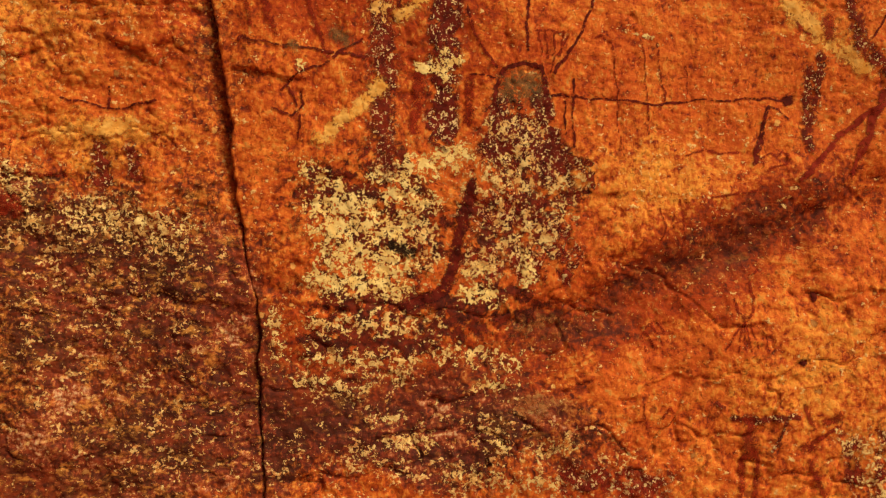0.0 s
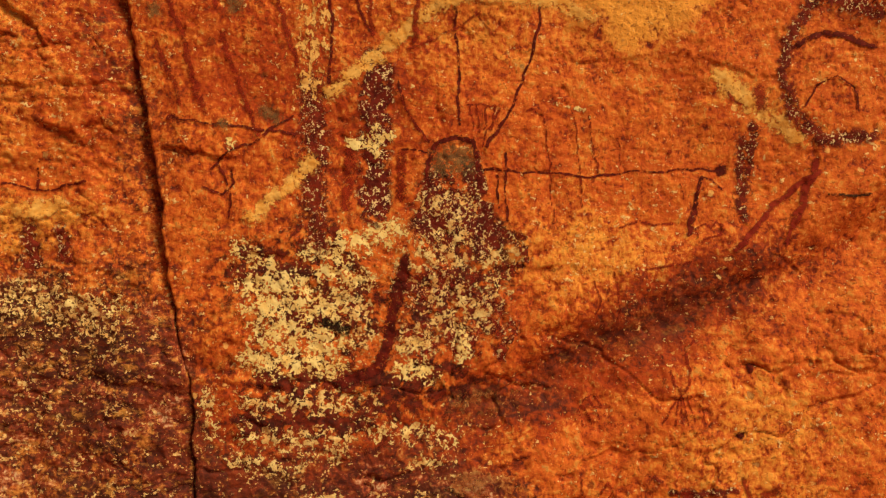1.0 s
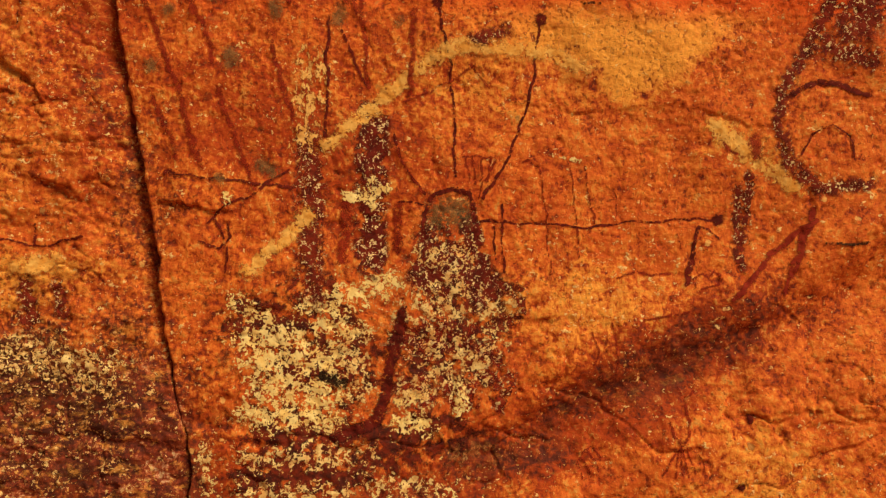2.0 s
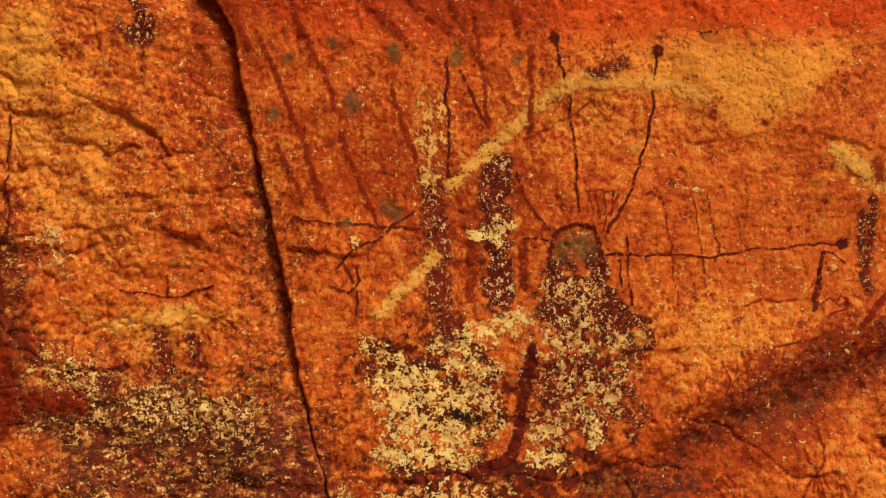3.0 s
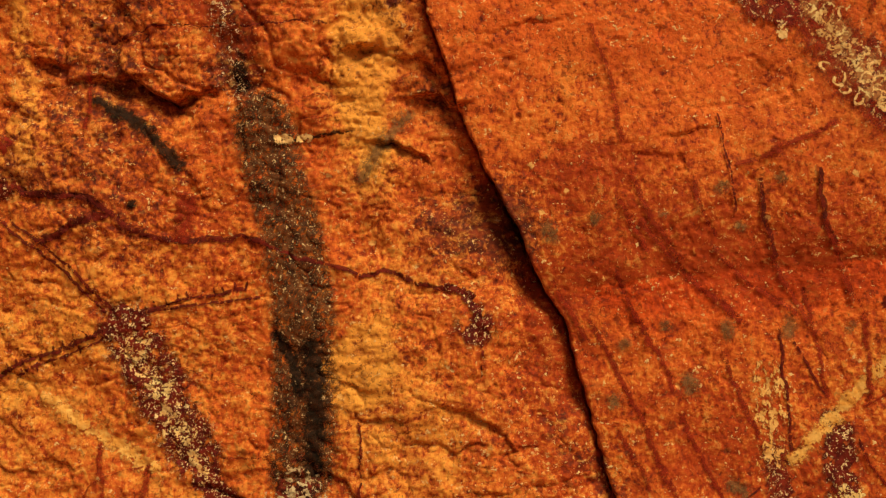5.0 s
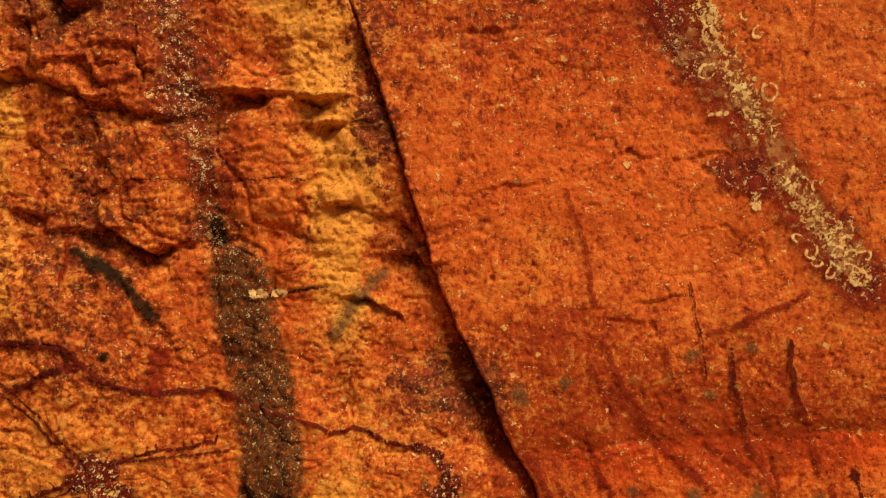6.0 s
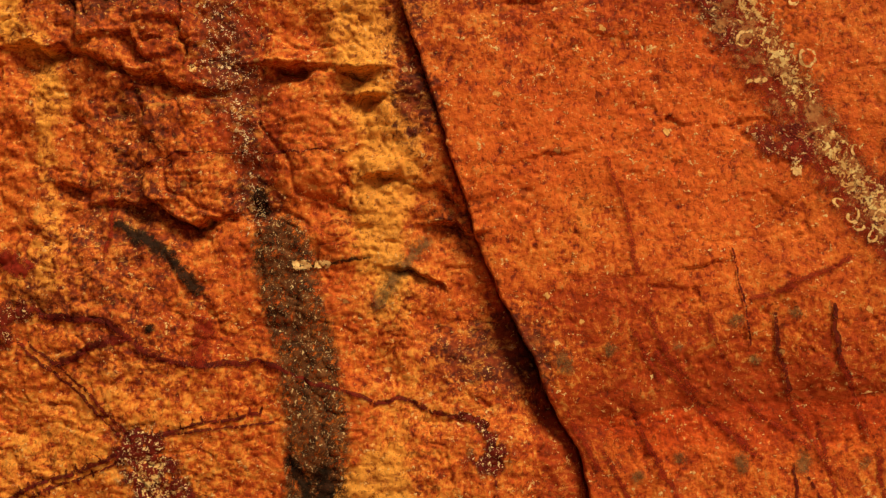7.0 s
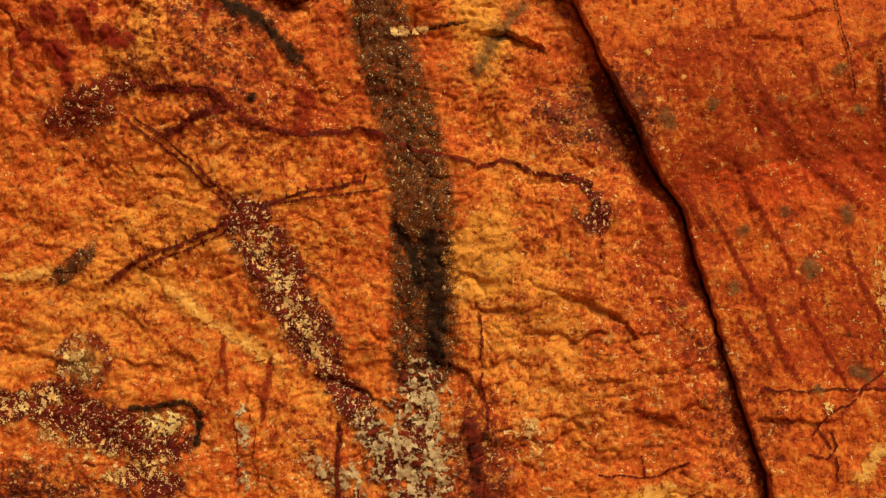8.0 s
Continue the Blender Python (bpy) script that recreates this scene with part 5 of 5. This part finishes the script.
], LEFT, None), "pale yellow slanting stripe on orange rock", "rock painting", "yellow stripes")
motif = figure("looped_animal", "dark mottled looped animal with cream flakes", "rock painting")
skin("ring", "mottled", [
    (0.0195, (-2.086, 1.955), (-2.088, 2.008), (-2.057, 2.049), (-2.014, 2.058), (-1.977, 2.028), (-1.975, 1.977), (-2.006, 1.929)),
], LEFT, motif)
skin("ring_fill", "grey", [
    (0.0455, (-2.030, 1.999), (-2.026, 1.985)),
], LEFT, motif)
skin("ring_crust", "sparse", [
    (0.0520, (-2.036, 2.000), (-2.028, 1.972)),
], LEFT, motif)
skin("tail", "speckled", [
    (0.0403, (-2.086, 1.935), (-2.154, 1.919), (-2.232, 1.925)),
], LEFT, motif)
skin("body", "speckled", [
    (0.0617, (-2.095, 1.883), (-1.985, 1.831), (-1.873, 1.787)),
], LEFT, motif)
skin("body", "speckled", [
    (0.0390, (-1.965, 1.708), (-1.876, 1.680)),
], LEFT, motif)
tagged(skin("box", "cream", [
    (0.0520, (-1.900, 1.825), (-1.841, 1.822)),
], LEFT, motif), "bone white squared fill")
skin("corner", "charcoal", [
    (0.0088, (-1.938, 1.875), (-1.808, 1.864), (-1.783, 1.833), (-1.804, 1.762)),
], LEFT, motif)
skin("crust", "sparse", [
    (0.0420, (-2.248, 1.901), (-2.125, 1.930)),
    (0.0460, (-2.068, 1.989), (-2.035, 2.025)),
], LEFT, motif)
skin("crust", "sparse", [
    (0.0420, (-2.150, 1.846), (-1.999, 1.778)),
], LEFT, motif)
skin("crust", "sparse", [
    (0.0420, (-2.014, 1.726), (-1.889, 1.725)),
], LEFT, motif)
tagged(skin("white_post", "bone", [
    (0.0156, (-1.680, 1.830), (-1.695, 1.732), (-1.705, 1.650)),
], LEFT, None), "bone white upright post with dark edges", "rock painting")
tagged(skin("post_edge", "faint", [
    (0.0025, (-1.699, 1.813), (-1.706, 1.733), (-1.717, 1.639)),
], LEFT, None), "thin dark red upright edge line", "rock painting", "post edges")
tagged(skin("post_edge", "faint", [
    (0.0025, (-1.659, 1.813), (-1.669, 1.728), (-1.673, 1.661)),
], LEFT, None), "thin dark red upright edge line", "rock painting", "post edges")
motif = figure("red_cross", "faint red crossed lines on orange rock", "rock painting")
skin("stroke", "faint", [
    (0.0082, (-1.706, 2.002), (-1.708, 1.948), (-1.705, 1.881)),
], LEFT, motif)
skin("stroke", "faint", [
    (0.0094, (-1.600, 1.932), (-1.618, 1.867), (-1.638, 1.803)),
], LEFT, motif)
tagged(skin("thin_line", "faint", [
    (0.0021, (-1.766, 1.877), (-1.741, 1.907), (-1.704, 1.932), (-1.596, 1.938)),
], LEFT, None), "thin dark red line on orange rock", "rock painting", "thin lines")
tagged(skin("thin_line", "faint", [
    (0.0017, (-1.437, 1.933), (-1.318, 1.921)),
], LEFT, None), "thin dark red line on orange rock", "rock painting", "thin lines")
tagged(skin("thin_line", "faint", [
    (0.0021, (-1.501, 2.158), (-1.447, 2.123), (-1.358, 2.089), (-1.310, 2.054)),
], LEFT, None), "thin dark red line on orange rock", "rock painting", "thin lines")
tagged(skin("thin_line", "faint", [
    (0.0021, (-2.186, 2.201), (-2.077, 2.190)),
], LEFT, None), "thin dark red line on orange rock", "rock painting", "thin lines")
tagged(skin("yellow_stripe", "yellow", [
    (0.0130, (-2.182, 2.223), (-2.066, 2.216)),
], LEFT, None), "short pale yellow streak on orange rock", "rock painting", "yellow stripes")
tagged(skin("grey_mark", "band", [
    (0.0195, (-2.049, 2.203), (-2.013, 2.224), (-1.969, 2.250)),
], LEFT, None), "small flaking dark grey mark on orange rock", "rock painting")
tagged(skin("upright_line", "line", [
    (0.0033, (-1.095, 1.974), (-1.115, 1.802), (-1.119, 1.695)),
], LEFT, None), "red upright line down the rock", "rock painting")
tagged(skin("upright_line", "faint", [
    (0.0064, (-1.592, 2.909), (-1.618, 2.734)),
], LEFT, None), "short red upright line on orange rock", "rock painting")
tagged(skin("arching_line", "line", [
    (0.0029, (-1.536, 2.919), (-1.429, 2.945), (-1.313, 2.936), (-1.196, 2.921), (-1.038, 2.911)),
], LEFT, None), "thin red arching horizontal line on orange rock", "rock painting")
motif = figure("red_grid", "small faint red barred grid on orange rock", "rock painting")
skin("stroke", "faint", [
    (0.0029, (-1.122, 2.746), (-1.057, 2.739)),
], LEFT, motif)
skin("stroke", "faint", [
    (0.0029, (-1.125, 2.720), (-1.059, 2.713)),
], LEFT, motif)
skin("stroke", "faint", [
    (0.0029, (-1.127, 2.697), (-1.062, 2.690)),
], LEFT, motif)
tagged(skin("dark_spot", "charcoal", [
    (0.0234, (-1.261, 2.834), (-1.255, 2.800)),
], LEFT, None), "black sooty spot on orange rock", "rock painting")
tagged(skin("grey_slash", "grey", [
    (0.0221, (-0.891, 2.668), (-0.950, 2.614), (-1.012, 2.541)),
], LEFT, None), "soft grey slanting slash on orange rock", "rock painting")
motif = figure("pale_band", "tan flaking slanting band with maroon edges", "rock painting")
skin("ground_wash", "faint", [
    (0.0813, (0.036, 2.870), (0.122, 2.698), (0.233, 2.525)),
    (0.0780, (-0.137, 3.241), (-0.062, 3.070), (0.036, 2.870)),
], RIGHT, motif)
skin("edge", "mottled", [
    (0.0650, (-0.175, 3.380), (-0.146, 3.215), (-0.104, 3.061)),
], RIGHT, motif)
skin("edge", "mottled", [
    (0.0715, (-0.051, 2.825), (0.026, 2.790)),
], RIGHT, motif)
skin("edge", "mottled", [
    (0.0780, (0.172, 2.666), (0.233, 2.525)),
], RIGHT, motif)
skin("fill", "tan", [
    (0.0910, (0.039, 2.896), (0.114, 2.740), (0.188, 2.584)),
    (0.0975, (-0.087, 3.141), (-0.026, 3.026), (0.039, 2.896)),
], RIGHT, motif)
skin("flake_crust", "sparse", [
    (0.0572, (-0.068, 3.247), (-0.020, 3.079), (0.042, 2.923)),
], RIGHT, motif)
skin("flake_crust", "sparse", [
    (0.0598, (0.094, 2.796), (0.135, 2.697), (0.224, 2.553)),
], RIGHT, motif)
skin("scale", "scale", [
    (0.0021, (-0.039, 3.157), (-0.035, 3.150), (-0.034, 3.142), (-0.036, 3.134), (-0.043, 3.129), (-0.052, 3.128), (-0.059, 3.131), (-0.065, 3.136), (-0.069, 3.142), (-0.072, 3.149), (-0.071, 3.157), (-0.066, 3.164), (-0.058, 3.167)),
], RIGHT, motif)
skin("scale", "scale", [
    (0.0021, (-0.054, 3.049), (-0.059, 3.043), (-0.066, 3.041), (-0.072, 3.040), (-0.079, 3.040), (-0.086, 3.044), (-0.090, 3.052), (-0.089, 3.061), (-0.085, 3.069), (-0.079, 3.073), (-0.072, 3.075), (-0.066, 3.075), (-0.059, 3.073)),
], RIGHT, motif)
skin("scale", "scale", [
    (0.0021, (0.090, 2.991), (0.087, 2.984), (0.082, 2.978), (0.073, 2.974), (0.064, 2.975), (0.057, 2.982), (0.055, 2.990), (0.057, 2.998), (0.061, 3.004), (0.067, 3.010), (0.077, 3.012), (0.086, 3.008), (0.090, 3.000)),
], RIGHT, motif)
skin("scale", "scale", [
    (0.0021, (0.017, 2.939), (0.013, 2.941), (0.010, 2.945), (0.009, 2.949), (0.008, 2.954), (0.010, 2.959), (0.014, 2.962), (0.020, 2.962), (0.024, 2.959), (0.026, 2.956), (0.028, 2.951), (0.029, 2.946), (0.027, 2.941)),
], RIGHT, motif)
skin("scale", "scale", [
    (0.0021, (0.092, 2.639), (0.088, 2.640), (0.085, 2.642), (0.082, 2.645), (0.082, 2.649), (0.084, 2.653), (0.087, 2.655), (0.090, 2.657), (0.094, 2.657), (0.098, 2.657), (0.101, 2.656), (0.105, 2.654), (0.108, 2.651)),
], RIGHT, motif)
skin("scale", "scale", [
    (0.0021, (0.133, 2.623), (0.137, 2.619), (0.137, 2.614), (0.137, 2.609), (0.134, 2.605), (0.132, 2.601), (0.128, 2.598), (0.123, 2.597), (0.118, 2.598), (0.114, 2.601), (0.112, 2.606), (0.112, 2.611), (0.114, 2.615)),
], RIGHT, motif)
skin("scale", "scale", [
    (0.0021, (0.174, 2.588), (0.172, 2.592), (0.171, 2.597), (0.172, 2.603), (0.175, 2.608), (0.179, 2.612), (0.184, 2.614), (0.190, 2.613), (0.194, 2.610), (0.197, 2.606), (0.199, 2.602), (0.201, 2.598), (0.201, 2.593)),
], RIGHT, motif)
skin("scale", "scale", [
    (0.0021, (0.227, 2.590), (0.229, 2.595), (0.233, 2.598), (0.237, 2.599), (0.242, 2.599), (0.246, 2.599), (0.250, 2.598), (0.254, 2.595), (0.256, 2.591), (0.257, 2.586), (0.255, 2.582), (0.251, 2.579), (0.247, 2.577)),
], RIGHT, motif)
skin("scale", "scale", [
    (0.0021, (0.167, 2.552), (0.165, 2.549), (0.162, 2.546), (0.159, 2.543), (0.155, 2.542), (0.150, 2.543), (0.147, 2.547), (0.146, 2.551), (0.147, 2.556), (0.149, 2.560), (0.152, 2.562), (0.156, 2.565), (0.160, 2.566)),
], RIGHT, motif)
skin("scale", "scale", [
    (0.0021, (0.217, 2.526), (0.212, 2.525), (0.207, 2.526), (0.204, 2.529), (0.201, 2.532), (0.200, 2.536), (0.199, 2.540), (0.199, 2.544), (0.201, 2.547), (0.205, 2.550), (0.210, 2.551), (0.215, 2.550), (0.219, 2.548)),
], RIGHT, motif)
skin("scale", "scale", [
    (0.0021, (0.032, 3.284), (0.030, 3.279), (0.025, 3.275), (0.020, 3.274), (0.015, 3.275), (0.011, 3.277), (0.007, 3.280), (0.005, 3.285), (0.006, 3.291), (0.010, 3.295), (0.015, 3.296), (0.020, 3.296), (0.024, 3.294)),
], RIGHT, motif)
skin("scale", "scale", [
    (0.0021, (0.069, 3.132), (0.067, 3.129), (0.064, 3.127), (0.060, 3.126), (0.056, 3.126), (0.052, 3.129), (0.051, 3.133), (0.051, 3.138), (0.053, 3.142), (0.055, 3.145), (0.058, 3.147), (0.061, 3.149), (0.064, 3.150)),
], RIGHT, motif)
skin("scale", "scale", [
    (0.0021, (0.038, 3.170), (0.035, 3.169), (0.032, 3.169), (0.030, 3.170), (0.028, 3.171), (0.026, 3.173), (0.025, 3.175), (0.024, 3.177), (0.023, 3.179), (0.023, 3.181), (0.022, 3.182), (0.022, 3.185), (0.023, 3.187)),
], RIGHT, motif)
skin("scale", "scale", [
    (0.0021, (0.146, 2.581), (0.144, 2.577), (0.141, 2.574), (0.137, 2.572), (0.133, 2.573), (0.130, 2.574), (0.127, 2.575), (0.124, 2.578), (0.122, 2.582), (0.122, 2.586), (0.124, 2.590), (0.128, 2.593), (0.132, 2.594)),
], RIGHT, motif)
skin("scale", "scale", [
    (0.0021, (0.205, 2.614), (0.201, 2.614), (0.197, 2.616), (0.194, 2.620), (0.194, 2.624), (0.195, 2.628), (0.198, 2.630), (0.201, 2.632), (0.204, 2.634), (0.208, 2.635), (0.213, 2.634), (0.217, 2.632), (0.219, 2.628)),
], RIGHT, motif)
skin("scale", "scale", [
    (0.0021, (0.150, 2.751), (0.148, 2.754), (0.147, 2.758), (0.146, 2.761), (0.147, 2.765), (0.147, 2.768), (0.149, 2.772), (0.153, 2.774), (0.157, 2.775), (0.161, 2.775), (0.164, 2.773), (0.166, 2.769), (0.167, 2.766)),
], RIGHT, motif)
skin("scale", "scale", [
    (0.0070, (-0.102, 3.248), (-0.067, 3.254)),
], RIGHT, motif)
skin("scale", "scale", [
    (0.0064, (-0.073, 2.956), (-0.038, 2.956)),
], RIGHT, motif)
skin("scale", "scale", [
    (0.0143, (0.009, 2.732)),
], RIGHT, motif)
motif = figure("ray_lines", "set of long slanting dark red lines", "rock painting")
skin("line", "faint", [
    (0.0064, (-0.431, 2.812), (-0.407, 2.729), (-0.398, 2.634), (-0.398, 2.540)),
], RIGHT, motif)
skin("line", "faint", [
    (0.0082, (-0.385, 2.459), (-0.368, 2.377), (-0.330, 2.307), (-0.297, 2.250)),
], RIGHT, motif)
skin("line", "faint", [
    (0.0070, (-0.431, 2.411), (-0.394, 2.327), (-0.374, 2.272)),
], RIGHT, motif)
skin("line", "faint", [
    (0.0064, (-0.248, 2.431), (-0.231, 2.349), (-0.211, 2.294)),
], RIGHT, motif)
skin("line", "line", [
    (0.0029, (-0.174, 2.569), (-0.163, 2.515), (-0.157, 2.461), (-0.158, 2.341)),
], RIGHT, motif)
skin("line", "line", [
    (0.0064, (-0.090, 2.400), (-0.094, 2.321), (-0.073, 2.226)),
], RIGHT, motif)
skin("line", "line", [
    (0.0064, (0.051, 2.405), (0.044, 2.306), (0.062, 2.238)),
], RIGHT, motif)
skin("line", "faint", [
    (0.0082, (-0.138, 2.445), (-0.056, 2.463), (0.014, 2.482), (0.098, 2.513)),
], RIGHT, motif)
skin("line", "faint", [
    (0.0037, (0.211, 3.366), (0.205, 3.204), (0.187, 3.111)),
], RIGHT, motif)
skin("line", "faint", [
    (0.0082, (0.220, 2.782), (0.223, 2.755)),
], RIGHT, motif)
skin("line", "faint", [
    (0.0042, (0.267, 2.696), (0.266, 2.669)),
], RIGHT, motif)
skin("line", "faint", [
    (0.0088, (-0.382, 2.348), (-0.283, 2.199), (-0.179, 2.089)),
], RIGHT, motif)
skin("line", "faint", [
    (0.0076, (-0.220, 2.263), (-0.141, 2.164), (-0.046, 2.083)),
], RIGHT, motif)
skin("line", "faint", [
    (0.0070, (-0.079, 2.222), (-0.061, 2.166), (-0.017, 2.052)),
], RIGHT, motif)
skin("line", "faint", [
    (0.0088, (0.050, 2.284), (0.074, 2.173), (0.089, 2.097)),
], RIGHT, motif)
skin("line", "faint", [
    (0.0070, (-0.452, 2.237), (-0.426, 2.139), (-0.398, 2.055)),
], RIGHT, motif)
skin("line", "faint", [
    (0.0070, (-0.601, 2.232), (-0.541, 2.089)),
], RIGHT, motif)
motif = figure("white_curl_group", "bone white curling strokes over dark stain", "rock painting")
skin("ground", "dark", [
    (0.0390, (-1.432, 1.429), (-1.249, 1.422)),
    (0.0845, (-1.318, 1.683), (-1.356, 1.461)),
], LEFT, motif)
skin("ground", "dark", [
    (0.0325, (-1.597, 1.341), (-1.534, 1.328)),
    (0.0520, (-1.469, 1.327), (-1.327, 1.311)),
], LEFT, motif)
skin("mass", "bone", [
    (0.0455, (-1.259, 1.570), (-1.264, 1.464)),
    (0.0845, (-1.348, 1.593), (-1.302, 1.481)),
    (0.0715, (-1.359, 1.727), (-1.336, 1.698)),
    (0.0780, (-1.255, 1.782), (-1.271, 1.638)),
], LEFT, motif)
skin("mass", "bone", [
    (0.0560, (-1.329, 1.644), (-1.298, 1.482)),
    (0.0300, (-1.405, 1.758), (-1.368, 1.595)),
], LEFT, motif)
skin("curl", "bone", [
    (0.0170, (-1.530, 1.658), (-1.441, 1.602)),
], LEFT, motif)
skin("curl", "bone", [
    (0.0200, (-1.469, 1.393), (-1.258, 1.357)),
], LEFT, motif)
skin("curl", "bone", [
    (0.0300, (-1.392, 1.290), (-1.251, 1.290)),
], LEFT, motif)
skin("curl", "bone", [
    (0.0208, (-1.470, 1.606), (-1.472, 1.646), (-1.439, 1.656), (-1.432, 1.602), (-1.459, 1.539)),
], LEFT, motif)
skin("curl", "bone", [
    (0.0195, (-1.423, 1.734), (-1.388, 1.704), (-1.400, 1.652)),
], LEFT, motif)
skin("curl", "bone", [
    (0.0234, (-1.544, 1.694), (-1.485, 1.648)),
], LEFT, motif)
skin("curl", "bone", [
    (0.0260, (-1.462, 1.393), (-1.359, 1.374), (-1.280, 1.379)),
], LEFT, motif)
skin("curl", "bone", [
    (0.0286, (-1.472, 1.300), (-1.394, 1.298)),
], LEFT, motif)
skin("curl", "bone", [
    (0.0208, (-1.569, 1.591), (-1.524, 1.533)),
], LEFT, motif)
skin("upright", "line", [
    (0.0064, (-1.461, 1.764), (-1.479, 1.660), (-1.501, 1.503), (-1.524, 1.346)),
], LEFT, motif)
skin("upright", "line", [
    (0.0037, (-1.441, 1.603), (-1.448, 1.497)),
], LEFT, motif)
motif = figure("red_web", "web of thin dark red strokes", "rock painting")
skin("stroke", "faint", [
    (0.0025, (-0.992, 1.448), (-0.998, 1.368)),
], LEFT, motif)
skin("stroke", "faint", [
    (0.0033, (-0.989, 1.380), (-0.923, 1.371), (-0.869, 1.381), (-0.847, 1.338)),
], LEFT, motif)
skin("stroke", "faint", [
    (0.0025, (-0.894, 1.337), (-0.918, 1.292)),
], LEFT, motif)
skin("stroke", "faint", [
    (0.0025, (-1.032, 1.345), (-1.033, 1.278)),
], LEFT, motif)
skin("stroke", "faint", [
    (0.0025, (-0.993, 1.341), (-0.992, 1.287)),
], LEFT, motif)
skin("stroke", "faint", [
    (0.0037, (-1.069, 1.563), (-1.086, 1.525), (-1.142, 1.493)),
    (0.0033, (-1.148, 1.498), (-1.111, 1.474), (-1.075, 1.443), (-1.003, 1.438)),
], LEFT, motif)
skin("stroke", "faint", [
    (0.0033, (-0.959, 1.658), (-0.989, 1.628)),
], LEFT, motif)
motif = figure("yellow_patch", "pale yellow earth patch on orange rock", "rock painting")
skin("stroke", "yellow", [
    (0.0286, (-0.806, 1.474), (-0.731, 1.487)),
], LEFT, motif)
skin("stroke", "yellow", [
    (0.0195, (-0.920, 1.467), (-0.859, 1.471)),
], LEFT, motif)
motif = figure("cream_flakes", "scattered cream flakes over dark stain", "rock painting")
skin("stroke", "sparse", [
    (0.0455, (-1.035, 1.693), (-1.014, 1.637)),
], LEFT, motif)
skin("stroke", "sparse", [
    (0.0390, (-0.958, 1.297), (-0.936, 1.254)),
    (0.0715, (-1.054, 1.387), (-0.978, 1.352)),
    (0.0780, (-0.841, 1.271), (-0.617, 1.233)),
], LEFT, motif)
tagged(skin("red_smear", "faint", [
    (0.0325, (-1.089, 1.311), (-0.984, 1.300)),
    (0.0455, (-1.151, 1.411), (-1.160, 1.265)),
], LEFT, None), "dark red smear down the rock", "rock painting")
tagged(skin("lower_streak", "dark", [
    (0.0260, (-1.174, 1.747), (-1.154, 1.625), (-1.159, 1.519), (-1.090, 1.425)),
], LEFT, None), "dark brown streak running down the rock", "stain")
tagged(skin("speckled_streak", "fleck", [
    (0.0700, (-1.334, 3.499), (-1.301, 3.296), (-1.291, 3.085)),
    (0.0560, (-1.291, 3.085), (-1.275, 2.946), (-1.276, 2.770)),
], LEFT, None), "streak of tiny white flecks on maroon stain", "stain")
tagged(skin("thin_line", "charcoal", [
    (0.0042, (-1.172, 2.649), (-1.104, 2.650), (-1.010, 2.650)),
], LEFT, None), "short level grey line on yellow rock", "rock painting", "thin lines")
tagged(skin("pale_dab", "scale", [
    (0.0110, (-1.191, 2.658), (-1.171, 2.652)),
], LEFT, None), "small pale yellow dab on dark paint", "rock painting", "pale dabs")
tagged(skin("pale_dab", "scale", [
    (0.0095, (-1.145, 2.649), (-1.124, 2.651)),
], LEFT, None), "small pale yellow dab on dark paint", "rock painting", "pale dabs")
